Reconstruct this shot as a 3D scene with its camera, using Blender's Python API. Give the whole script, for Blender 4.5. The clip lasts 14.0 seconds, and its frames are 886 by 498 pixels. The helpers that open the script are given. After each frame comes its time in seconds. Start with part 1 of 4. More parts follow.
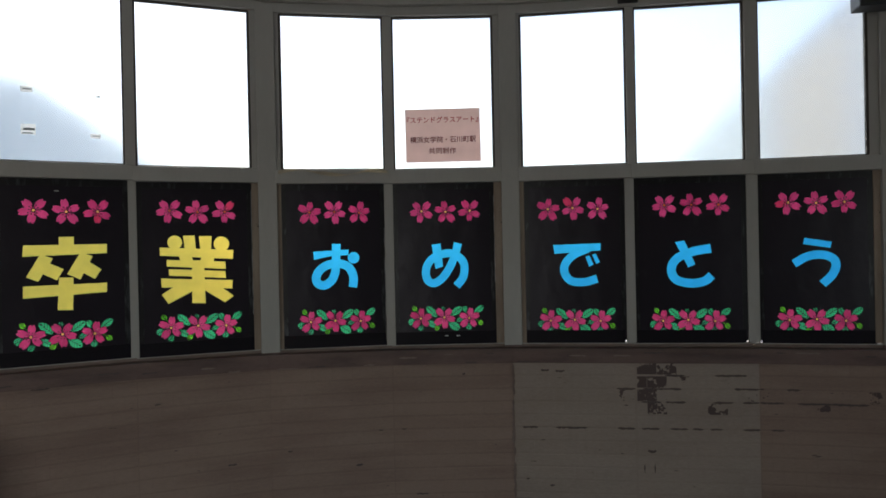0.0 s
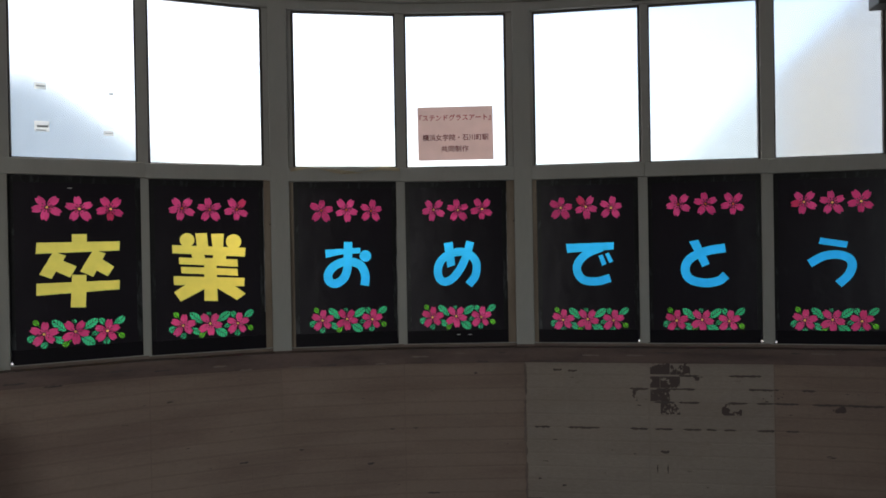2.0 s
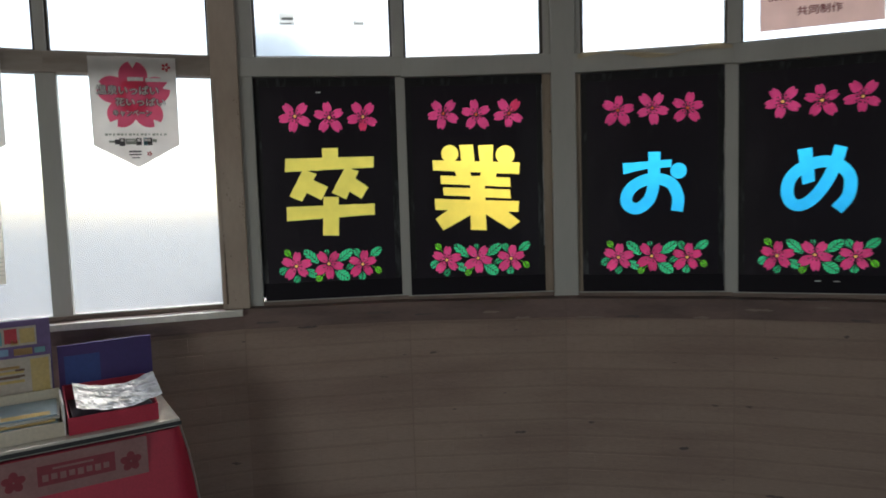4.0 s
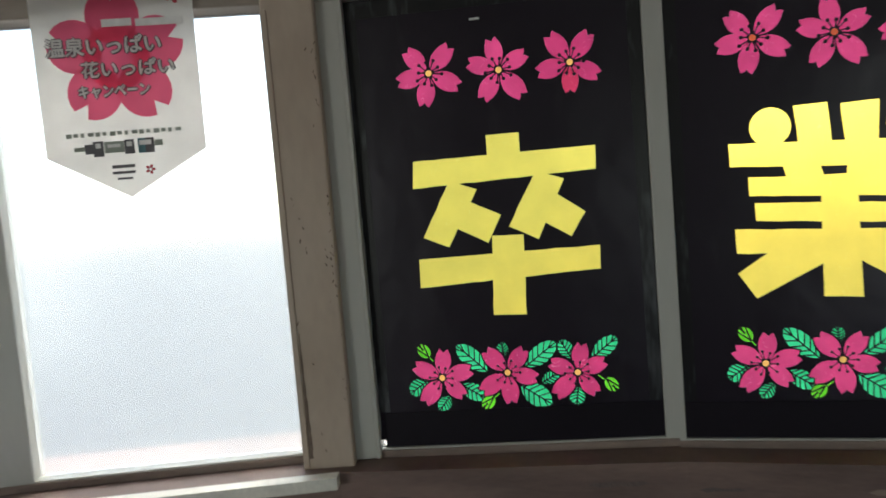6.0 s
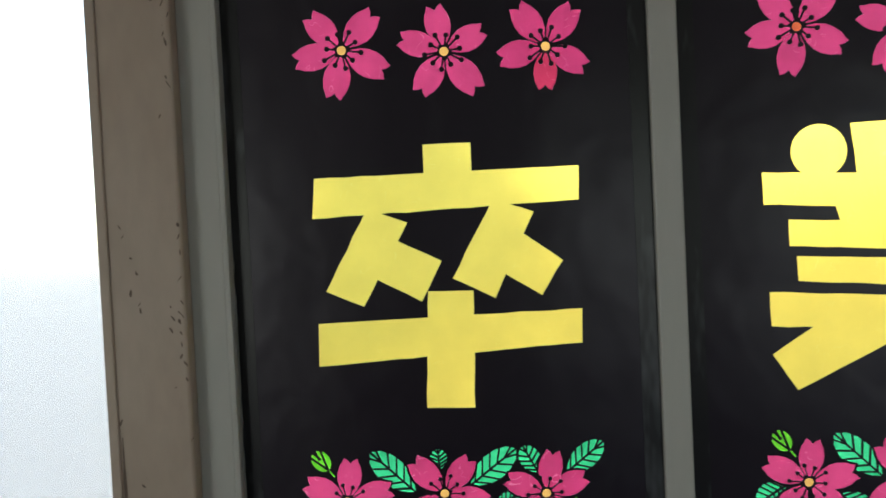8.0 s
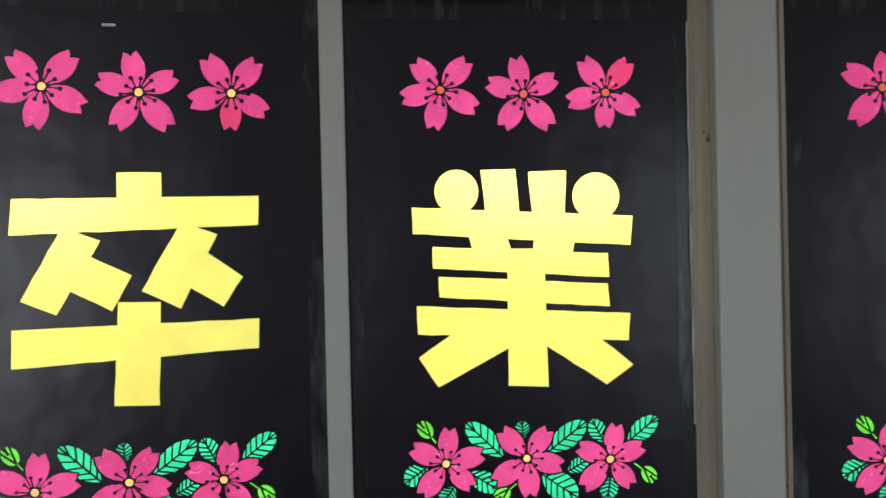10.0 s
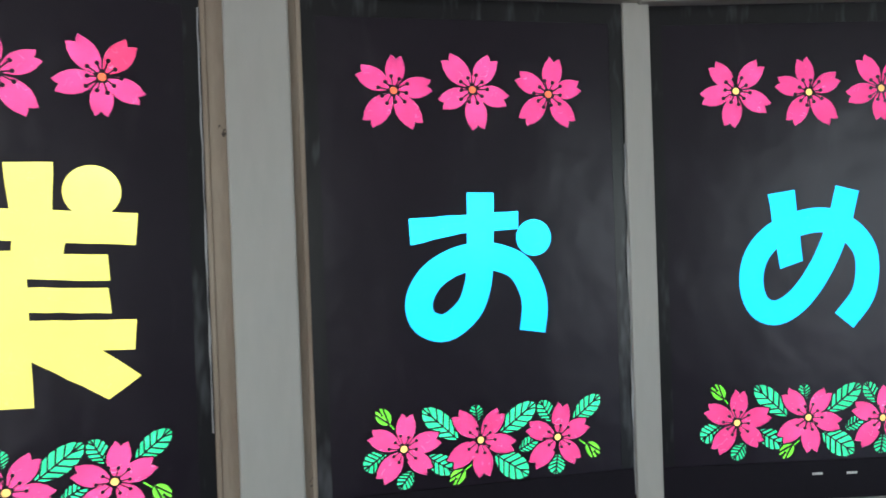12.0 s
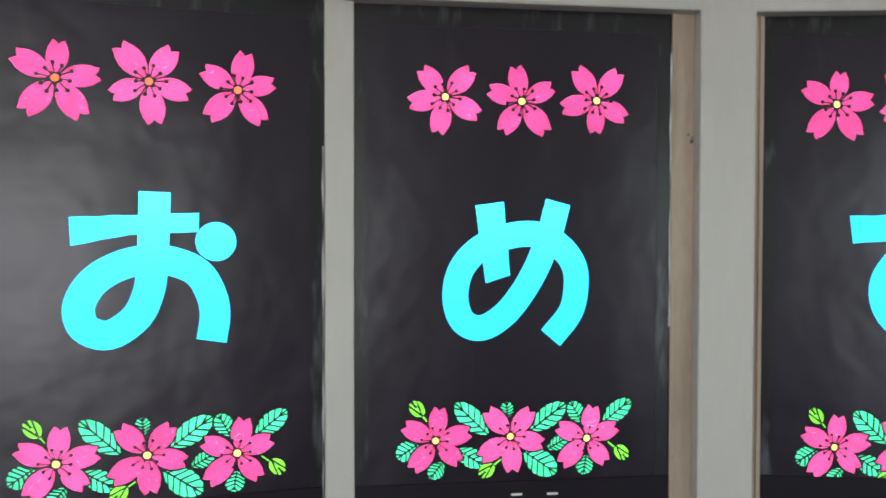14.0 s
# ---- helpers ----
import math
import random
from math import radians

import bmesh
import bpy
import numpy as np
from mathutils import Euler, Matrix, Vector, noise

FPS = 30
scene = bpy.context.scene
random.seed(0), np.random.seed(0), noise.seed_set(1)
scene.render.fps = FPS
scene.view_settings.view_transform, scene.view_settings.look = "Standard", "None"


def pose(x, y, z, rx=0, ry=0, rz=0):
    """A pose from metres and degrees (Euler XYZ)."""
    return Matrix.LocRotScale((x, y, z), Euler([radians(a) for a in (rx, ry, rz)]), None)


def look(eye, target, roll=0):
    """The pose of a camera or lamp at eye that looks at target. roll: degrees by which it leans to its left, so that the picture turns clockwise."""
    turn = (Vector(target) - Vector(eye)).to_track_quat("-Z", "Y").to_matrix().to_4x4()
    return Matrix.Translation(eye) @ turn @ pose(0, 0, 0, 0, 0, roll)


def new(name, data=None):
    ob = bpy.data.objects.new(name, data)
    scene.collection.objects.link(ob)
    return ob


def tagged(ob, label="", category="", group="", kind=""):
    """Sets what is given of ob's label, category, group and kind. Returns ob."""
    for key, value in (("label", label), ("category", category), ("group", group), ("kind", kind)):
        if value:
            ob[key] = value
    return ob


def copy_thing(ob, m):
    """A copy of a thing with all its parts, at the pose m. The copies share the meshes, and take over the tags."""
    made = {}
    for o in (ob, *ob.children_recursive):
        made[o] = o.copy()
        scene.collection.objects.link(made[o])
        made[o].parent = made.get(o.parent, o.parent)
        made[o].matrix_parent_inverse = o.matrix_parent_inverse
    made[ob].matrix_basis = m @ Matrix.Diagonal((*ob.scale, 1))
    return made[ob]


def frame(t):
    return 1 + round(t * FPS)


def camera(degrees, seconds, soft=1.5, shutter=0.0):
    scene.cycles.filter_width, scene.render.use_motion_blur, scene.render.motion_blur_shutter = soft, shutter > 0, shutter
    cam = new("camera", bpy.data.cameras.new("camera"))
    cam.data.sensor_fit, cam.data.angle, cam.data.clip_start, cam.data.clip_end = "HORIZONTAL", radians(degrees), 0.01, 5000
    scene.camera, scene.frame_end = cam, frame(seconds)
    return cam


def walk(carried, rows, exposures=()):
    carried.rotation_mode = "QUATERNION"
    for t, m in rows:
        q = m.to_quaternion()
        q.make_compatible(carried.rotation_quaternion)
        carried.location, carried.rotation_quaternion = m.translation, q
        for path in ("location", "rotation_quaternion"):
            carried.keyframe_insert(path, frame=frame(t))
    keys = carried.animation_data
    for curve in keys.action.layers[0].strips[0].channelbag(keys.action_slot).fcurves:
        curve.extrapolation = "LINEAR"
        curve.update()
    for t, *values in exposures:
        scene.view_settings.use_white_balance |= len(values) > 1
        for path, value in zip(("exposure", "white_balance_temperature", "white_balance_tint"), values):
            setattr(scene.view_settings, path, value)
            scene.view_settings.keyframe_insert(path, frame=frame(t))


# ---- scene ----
from mathutils.geometry import delaunay_2d_cdt

cam = camera(67.4, 14.0, soft=1.65, shutter=0.25)
PATH = [
    (0, (-0.057, -0.076, 1.506), (-0.063, 1.924, 1.5), -1.2),
    (0.5, (-0.057, -0.074, 1.511), (-0.059, 1.926, 1.513), -1.2),
    (1, (-0.063, -0.071, 1.527), (-0.073, 1.929, 1.522), -1.1),
    (1.5, (-0.081, -0.073, 1.516), (-0.096, 1.927, 1.516), -1.0),
    (2, (-0.094, -0.061, 1.51), (-0.117, 1.939, 1.498), -1.0),
    (2.5, (-0.132, -0.024, 1.504), (-0.127, 1.976, 1.475), -0.9),
    (2.8, (-0.172, 0.06, 1.48), (-0.245, 2.057, 1.399), -0.8),
    (3, (-0.2, 0.169, 1.441), (-0.338, 2.161, 1.335), -0.6),
    (3.2, (-0.239, 0.274, 1.433), (-0.455, 2.259, 1.328), -0.3),
    (3.5, (-0.344, 0.438, 1.434), (-0.855, 2.365, 1.274), -2.0),
    (3.7, (-0.421, 0.562, 1.423), (-1.044, 2.454, 1.245), -3.5),
    (4, (-0.569, 0.757, 1.379), (-1.243, 2.634, 1.222), -1.8),
    (4.2, (-0.625, 0.88, 1.358), (-1.385, 2.721, 1.178), -1.9),
    (6.3, (-1.42, 2.199, 1.474), (-2.529, 3.858, 1.34), -4.7),
    (6.5, (-1.48, 2.284, 1.459), (-2.536, 3.976, 1.31), -3.8),
    (6.7, (-1.543, 2.35, 1.468), (-2.557, 4.069, 1.33), -3.0),
    (7, (-1.591, 2.409, 1.477), (-2.597, 4.134, 1.369), -3.0),
    (7.2, (-1.604, 2.43, 1.473), (-2.583, 4.172, 1.385), -3.3),
    (9.3, (-1.294, 2.374, 1.474), (-2.058, 4.222, 1.455), -1.7),
    (9.5, (-1.248, 2.383, 1.475), (-1.962, 4.251, 1.463), -2.3),
    (9.9, (-1.193, 2.386, 1.47), (-1.805, 4.29, 1.459), -1.2),
    (10, (-1.183, 2.385, 1.469), (-1.782, 4.293, 1.462), -1.3),
    (10.5, (-1.141, 2.38, 1.466), (-1.683, 4.305, 1.458), -1.1),
    (10.8, (-1.085, 2.383, 1.467), (-1.53, 4.333, 1.46), -0.7),
    (11, (-1.03, 2.393, 1.458), (-1.347, 4.368, 1.464), -0.7),
    (11.3, (-0.971, 2.422, 1.456), (-1.11, 4.417, 1.445), -1.8),
    (11.5, (-0.909, 2.441, 1.451), (-0.963, 4.44, 1.434), -1.3),
    (12, (-0.77, 2.509, 1.453), (-0.716, 4.508, 1.432), -2.0),
    (12.5, (-0.673, 2.564, 1.455), (-0.64, 4.564, 1.431), -1.2),
    (13, (-0.605, 2.575, 1.461), (-0.558, 4.574, 1.422), -0.2),
    (13.2, (-0.551, 2.569, 1.457), (-0.454, 4.566, 1.403), -0.4),
    (13.5, (-0.454, 2.558, 1.462), (-0.285, 4.55, 1.421), -0.0),
    (14, (-0.294, 2.544, 1.466), (-0.12, 4.536, 1.426), 0.1),
]
# seconds, stops, white balance
STOPS = [(0.0, -0.35, 6430, 6.5), (2.5, -0.35, 6430, 6.5), (4.2, 0.0, 6390, 4.5), (6.3, 0.36, 6430, 1), (7.2, 0.38, 6430, 1), (9.3, 0.67, 6250, 3), (10.0, 0.92, 6000, 4), (10.5, 1.15, 5930, 4.5), (11.0, 1.42, 5950, 4.5),
         (12.5, 1.62, 6000, 5), (13.5, 1.95, 6180, 5.5), (14.0, 2.0, 6250, 5.5)]
BASE = 1.28
walk(cam, [(t, look(eye, target, roll)) for t, eye, target, roll in PATH], [(t, BASE + e, k, g) for t, e, k, g in STOPS])

# ---- light: a bright hazy sky outside, unseen fill lamps behind and to the east ----
world = bpy.data.worlds.new("sky")
scene.world = world
world.use_nodes = True
nt = world.node_tree
sky = nt.nodes.new("ShaderNodeTexSky")
sky.sky_type, sky.sun_disc = "NISHITA", False
sky.sun_elevation, sky.sun_rotation = radians(48), radians(-23)
sky.air_density, sky.dust_density, sky.ozone_density = 1.0, 1.7, 1.0
nt.links.new(sky.outputs[0], nt.nodes["Background"].inputs[0])
nt.nodes["Background"].inputs[1].default_value = 0.15

sun = new("sun", bpy.data.lights.new("sun", "SUN"))
sun.data.energy, sun.data.angle, sun.data.color = 2.5, radians(3), (1.0, 0.95, 0.88)
sun.matrix_world = look((-5, 12, 14.4), (0, 0, 0))

# fill lamps out of view, set in assumed openings at the back and east
for name, watts, wide, eye, aim in (("south_fill", 18.5, 2.2, (-2.3, -3.95, 1.15), (-2.3, 0, 1.15)), ("east_fill", 7.0, 3.0, (3.40, -1.2, 1.15), (0, -1.2, 1.15))):
    lamp = new(name, bpy.data.lights.new(name, "AREA"))
    lamp.data.shape, lamp.data.size, lamp.data.size_y = "RECTANGLE", wide, 2.1
    lamp.data.energy, lamp.data.color = watts, (1.0, 0.955, 0.90)
    lamp.matrix_world = look(eye, aim)


# ---- materials ----
def mat(name, colour, rough=0.6, spot=None, scale=(6.0, 60.0), bump=0.0, mix=0.35, metal=0.0, coat=0.0, stretch=(1, 1, 1), spec=0.5, grain=0.35):
    """A painted or solid surface: base colour, blotches of a second colour at two scales, fine relief."""
    m = bpy.data.materials.new(name)
    m.use_nodes = True
    n, l = m.node_tree.nodes, m.node_tree.links
    p = n["Principled BSDF"]
    p.inputs["Roughness"].default_value, p.inputs["Metallic"].default_value = rough, metal
    p.inputs["Coat Weight"].default_value = coat
    p.inputs["Specular IOR Level"].default_value = spec
    co, mp = n.new("ShaderNodeTexCoord"), n.new("ShaderNodeMapping")
    mp.inputs["Scale"].default_value = stretch
    l.new(co.outputs["Object"], mp.inputs[0])
    big, fine = n.new("ShaderNodeTexNoise"), n.new("ShaderNodeTexNoise")
    for t, s in ((big, scale[0]), (fine, scale[1])):
        t.inputs["Scale"].default_value, t.inputs["Detail"].default_value = s, 6.0
        l.new(mp.outputs[0], t.inputs["Vector"])
    r = n.new("ShaderNodeValToRGB")
    r.color_ramp.elements[0].position, r.color_ramp.elements[1].position = 0.42, 0.68
    l.new(big.outputs[0], r.inputs[0])
    a = n.new("ShaderNodeMix")
    a.data_type = "RGBA"
    spot = spot or tuple(c * 0.75 for c in colour)
    a.inputs[6].default_value, a.inputs[7].default_value = (*colour, 1), (*spot, 1)
    k = n.new("ShaderNodeMath")
    k.operation = "MULTIPLY"
    k.inputs[1].default_value = mix
    l.new(r.outputs[0], k.inputs[0])
    l.new(k.outputs[0], a.inputs[0])
    b = n.new("ShaderNodeMix")
    b.data_type, b.blend_type = "RGBA", "MULTIPLY"
    b.inputs[0].default_value = grain
    l.new(a.outputs[2], b.inputs[6])
    g = n.new("ShaderNodeMapRange")
    g.inputs[1].default_value, g.inputs[2].default_value, g.inputs[3].default_value = 0.3, 0.7, 0.55
    l.new(fine.outputs[0], g.inputs[0])
    l.new(g.outputs[0], b.inputs[7])
    l.new(b.outputs[2], p.inputs["Base Color"])
    if bump:
        h = n.new("ShaderNodeBump")
        h.inputs["Strength"].default_value, h.inputs["Distance"].default_value = bump, 0.004
        l.new(fine.outputs[0], h.inputs["Height"])
        l.new(h.outputs[0], p.inputs["Normal"])
    return m


def film(name, colour, through_share=0.88, rough=0.25, vary=0.1, wrinkle_glint=0.0, clear=0.0):
    """Coloured translucent film or paper that lights up from behind."""
    m = bpy.data.materials.new(name)
    m.use_nodes = True
    n, l = m.node_tree.nodes, m.node_tree.links
    p, out = n["Principled BSDF"], n["Material Output"]
    p.inputs["Roughness"].default_value = rough
    t, mix = n.new("ShaderNodeBsdfTranslucent"), n.new("ShaderNodeMixShader")
    tex, r, c = n.new("ShaderNodeTexNoise"), n.new("ShaderNodeMapRange"), n.new("ShaderNodeMix")
    co = n.new("ShaderNodeTexCoord")
    l.new(co.outputs["Object"], tex.inputs["Vector"])
    tex.inputs["Scale"].default_value, tex.inputs["Detail"].default_value = 14.0, 5.0
    r.inputs[1].default_value, r.inputs[2].default_value, r.inputs[3].default_value = 0.3, 0.7, 1.0 - vary
    l.new(tex.outputs[0], r.inputs[0])
    c.data_type, c.blend_type = "RGBA", "MULTIPLY"
    c.inputs[0].default_value, c.inputs[6].default_value = 1.0, (*colour, 1)
    l.new(r.outputs[0], c.inputs[7])
    l.new(c.outputs[2], t.inputs["Color"])
    l.new(c.outputs[2], p.inputs["Base Color"])
    mix.inputs[0].default_value = through_share
    if wrinkle_glint:
        crease, h = n.new("ShaderNodeTexNoise"), n.new("ShaderNodeBump")
        crease.inputs["Scale"].default_value, crease.inputs["Detail"].default_value, crease.inputs["Distortion"].default_value = 32.0, 2.0, 1.5
        h.inputs["Strength"].default_value, h.inputs["Distance"].default_value = wrinkle_glint, 0.006
        l.new(co.outputs["Object"], crease.inputs["Vector"])
        l.new(crease.outputs[0], h.inputs["Height"])
        l.new(h.outputs[0], p.inputs["Normal"])
        # glints put into the colour as pale hairlines in a few places
        glint, a, where, k, pale = n.new("ShaderNodeTexNoise"), n.new("ShaderNodeMath"), n.new("ShaderNodeMapRange"), n.new("ShaderNodeMapRange"), n.new("ShaderNodeMix")
        both, d = n.new("ShaderNodeMath"), n.new("ShaderNodeMath")
        glint.inputs["Scale"].default_value, glint.inputs["Detail"].default_value, glint.inputs["Distortion"].default_value = 38.0, 1.0, 0.9
        l.new(co.outputs["Object"], glint.inputs["Vector"])
        a.operation, d.operation, both.operation = "SUBTRACT", "ABSOLUTE", "MULTIPLY"
        a.inputs[1].default_value = 0.5
        l.new(glint.outputs[0], a.inputs[0])
        l.new(a.outputs[0], d.inputs[0])
        k.inputs[1].default_value, k.inputs[2].default_value, k.inputs[3].default_value, k.inputs[4].default_value = 0.0, 0.012, 1.0, 0.0
        l.new(d.outputs[0], k.inputs[0])
        where.inputs[1].default_value, where.inputs[2].default_value, where.inputs[3].default_value, where.inputs[4].default_value = 0.54, 0.64, 0.0, wrinkle_glint
        l.new(crease.outputs[0], where.inputs[0])
        l.new(k.outputs[0], both.inputs[0])
        l.new(where.outputs[0], both.inputs[1])
        pale.data_type = "RGBA"
        pale.inputs[7].default_value = (min(1, colour[0] * 1.5 + 0.08), min(1, colour[1] * 1.5 + 0.16), min(1, colour[2] * 1.5 + 0.16), 1)
        l.new(both.outputs[0], pale.inputs[0])
        l.new(c.outputs[2], pale.inputs[6])
        l.new(pale.outputs[2], t.inputs["Color"])
        l.new(pale.outputs[2], p.inputs["Base Color"])
    l.new(p.outputs[0], mix.inputs[1])
    l.new(t.outputs[0], mix.inputs[2])
    if clear:
        # part of the light goes straight on, a little blurred
        r2, both2 = n.new("ShaderNodeBsdfRefraction"), n.new("ShaderNodeMixShader")
        r2.inputs["Roughness"].default_value, r2.inputs["IOR"].default_value = 0.5, 1.3
        l.new(t.inputs["Color"].links[0].from_socket, r2.inputs["Color"])
        both2.inputs[0].default_value = clear
        l.new(t.outputs[0], both2.inputs[1])
        l.new(r2.outputs[0], both2.inputs[2])
        l.new(both2.outputs[0], mix.inputs[2])
    l.new(mix.outputs[0], out.inputs[0])
    return m


def frosted(name, milk, rough):
    """Frosted glass: rough refraction with some milky scatter."""
    m = bpy.data.materials.new(name)
    m.use_nodes = True
    n, l = m.node_tree.nodes, m.node_tree.links
    out = n["Material Output"]
    n.remove(n["Principled BSDF"])
    g, t, mix = n.new("ShaderNodeBsdfGlass"), n.new("ShaderNodeBsdfTranslucent"), n.new("ShaderNodeMixShader")
    g.inputs["Roughness"].default_value, g.inputs["IOR"].default_value = rough, 1.45
    t.inputs["Color"].default_value = (0.93, 0.96, 0.97, 1)
    mix.inputs[0].default_value = milk
    l.new(g.outputs[0], mix.inputs[1])
    l.new(t.outputs[0], mix.inputs[2])
    l.new(mix.outputs[0], out.inputs[0])
    return m


CREAM = mat("cream_paint", (0.455, 0.445, 0.405), 0.45, (0.385, 0.365, 0.325), (3.0, 45.0), 0.10, 0.5, stretch=(1.6, 1.6, 0.35), grain=0.10)
JAMB = mat("weathered_jamb", (0.40, 0.325, 0.25), 0.7, (0.22, 0.155, 0.11), (9.0, 120.0), 0.3, 0.6, stretch=(1, 1, 0.2), grain=0.2)
OLDPOST = mat("stained_post_paint", (0.50, 0.405, 0.325), 0.6, (0.33, 0.24, 0.18), (5.0, 70.0), 0.15, 0.6, stretch=(1, 1, 0.4), grain=0.14)


def specks(m, dark, scale, share, stretch, soft=0.03):
    """Sparse chips and nail marks in the paint."""
    n, l = m.node_tree.nodes, m.node_tree.links
    p = n["Principled BSDF"]
    co, mp, t, r, k = n.new("ShaderNodeTexCoord"), n.new("ShaderNodeMapping"), n.new("ShaderNodeTexNoise"), n.new("ShaderNodeMapRange"), n.new("ShaderNodeMix")
    mp.inputs["Scale"].default_value = stretch
    t.inputs["Scale"].default_value, t.inputs["Detail"].default_value, t.inputs["Roughness"].default_value = scale, 3.0, 0.7
    r.inputs[1].default_value, r.inputs[2].default_value = share, share + soft
    k.data_type = "RGBA"
    k.inputs[7].default_value = (*dark, 1)
    l.new(co.outputs["Object"], mp.inputs[0])
    l.new(mp.outputs[0], t.inputs["Vector"])
    l.new(t.outputs[0], r.inputs[0])
    l.new(r.outputs[0], k.inputs[0])
    l.new(p.inputs["Base Color"].links[0].from_socket, k.inputs[6])
    l.new(k.outputs[2], p.inputs["Base Color"])


STAINED = mat("stained_transom_paint", (0.34, 0.285, 0.24), 0.6, (0.17, 0.125, 0.10), (7.0, 60.0), 0.15, 0.7, stretch=(0.5, 1, 2.0), grain=0.2)
DENT = mat("dented_paint", (0.20, 0.145, 0.11), 0.8, (0.08, 0.055, 0.045), (60.0, 200.0), 0.2, 0.6)
specks(JAMB, (0.06, 0.045, 0.035), 34.0, 0.69, (1.0, 1.0, 0.6))
specks(OLDPOST, (0.16, 0.115, 0.09), 75.0, 0.72, (1.0, 1.0, 0.55))
BRICKPAINT = mat("painted_brick", (0.36, 0.255, 0.198), 0.62, (0.23, 0.148, 0.115), (2.6, 70.0), 0.35, 0.62, stretch=(0.55, 0.55, 3.4))
# lighter, greyer brick and mortar for two segments of the wall
BRICKPALE = mat("lighter_brick_paint", (0.415, 0.335, 0.275), 0.6, (0.33, 0.255, 0.205), (2.2, 70.0), 0.3, 0.5, stretch=(0.6, 0.6, 2.4))
MORTARPALE = mat("lighter_mortar_paint", (0.395, 0.318, 0.261), 0.62, (0.315, 0.243, 0.195), (2.2, 80.0), 0.3, 0.5, stretch=(0.6, 0.6, 2.4))
MORTAR = mat("painted_mortar", (0.325, 0.229, 0.177), 0.65, (0.22, 0.142, 0.11), (2.6, 90.0), 0.3, 0.62, stretch=(0.55, 0.55, 3.4))
for m in (BRICKPAINT, BRICKPALE, MORTAR, MORTARPALE):
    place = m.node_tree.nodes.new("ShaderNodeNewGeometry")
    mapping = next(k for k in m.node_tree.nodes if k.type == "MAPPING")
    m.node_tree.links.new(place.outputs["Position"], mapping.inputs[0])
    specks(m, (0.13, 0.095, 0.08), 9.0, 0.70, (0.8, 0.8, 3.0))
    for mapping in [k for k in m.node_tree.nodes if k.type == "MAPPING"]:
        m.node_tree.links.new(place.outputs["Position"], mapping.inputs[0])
BARE = mat("bare_brick", (0.13, 0.10, 0.092), 0.85, (0.18, 0.12, 0.10), (20.0, 160.0), 0.5, 0.5)


def flaking(name, share, coat):
    """Painted brick whose paint has come off in ragged islands."""
    m = coat.copy()
    m.name = name
    n, l = m.node_tree.nodes, m.node_tree.links
    p = n["Principled BSDF"]
    place, t, r, k = n.new("ShaderNodeNewGeometry"), n.new("ShaderNodeTexNoise"), n.new("ShaderNodeMapRange"), n.new("ShaderNodeMix")
    t.inputs["Scale"].default_value, t.inputs["Detail"].default_value, t.inputs["Roughness"].default_value = 17.0, 5.0, 0.62
    r.inputs[1].default_value, r.inputs[2].default_value = share, share + 0.015
    k.data_type = "RGBA"
    k.inputs[7].default_value = (0.105, 0.070, 0.062, 1)
    l.new(place.outputs["Position"], t.inputs["Vector"])
    l.new(t.outputs[0], r.inputs[0])
    l.new(r.outputs[0], k.inputs[0])
    l.new(p.inputs["Base Color"].links[0].from_socket, k.inputs[6])
    l.new(k.outputs[2], p.inputs["Base Color"])
    return m


FLAKED = [flaking("flaked_brick", 0.43, BRICKPALE), flaking("half_flaked_brick", 0.52, BRICKPALE), flaking("chipped_brick", 0.59, BRICKPALE), flaking("old_chipped_brick", 0.58, BRICKPAINT)]
SILL = mat("worn_sill", (0.20, 0.13, 0.11), 0.6, (0.08, 0.05, 0.045), (7.0, 90.0), 0.3, 0.7, stretch=(0.4, 0.4, 2))
RAIL = mat("worn_rail", (0.27, 0.20, 0.165), 0.6, (0.13, 0.09, 0.075), (8.0, 90.0), 0.3, 0.7, stretch=(0.4, 0.4, 2))
SKIRT = mat("dark_skirting", (0.026, 0.014, 0.030), 0.55, (0.015, 0.009, 0.018), (5.0, 80.0), 0.1, 0.5)
FLOOR = mat("dark_floor", (0.060, 0.042, 0.050), 0.5, (0.038, 0.027, 0.032), (1.5, 60.0), 0.1, 0.5)
DARKBEAD = mat("dark_bead", (0.085, 0.072, 0.06), 0.7, (0.045, 0.036, 0.03), (9.0, 90.0), 0.2, 0.6)
# tones of the unseen ceiling and walls, chosen for what the black panels reflect
CEIL = mat("ceiling_paint", (0.78, 0.78, 0.76), 0.7, (0.66, 0.65, 0.62), (1.0, 50.0), 0.1, 0.4)
ROOM = mat("room_paint", (0.28, 0.265, 0.245), 0.7, (0.20, 0.185, 0.17), (1.2, 50.0), 0.1, 0.4)
BLACK = mat("black_paper", (0.0085, 0.0045, 0.0105), 0.33, (0.012, 0.006, 0.0135), (3.0, 40.0), 0.0, 0.5, spec=0.42)
n, l = BLACK.node_tree.nodes, BLACK.node_tree.links
n["Principled BSDF"].inputs["Specular Tint"].default_value = (0.96, 0.94, 1.0, 1)
co, mp, smear, dust, k = n.new("ShaderNodeTexCoord"), n.new("ShaderNodeMapping"), n.new("ShaderNodeTexNoise"), n.new("ShaderNodeMapRange"), n.new("ShaderNodeMix")
mp.inputs["Scale"].default_value = (3.0, 1.0, 0.9)
smear.inputs["Scale"].default_value, smear.inputs["Detail"].default_value, smear.inputs["Distortion"].default_value = 6.0, 8.0, 0.8
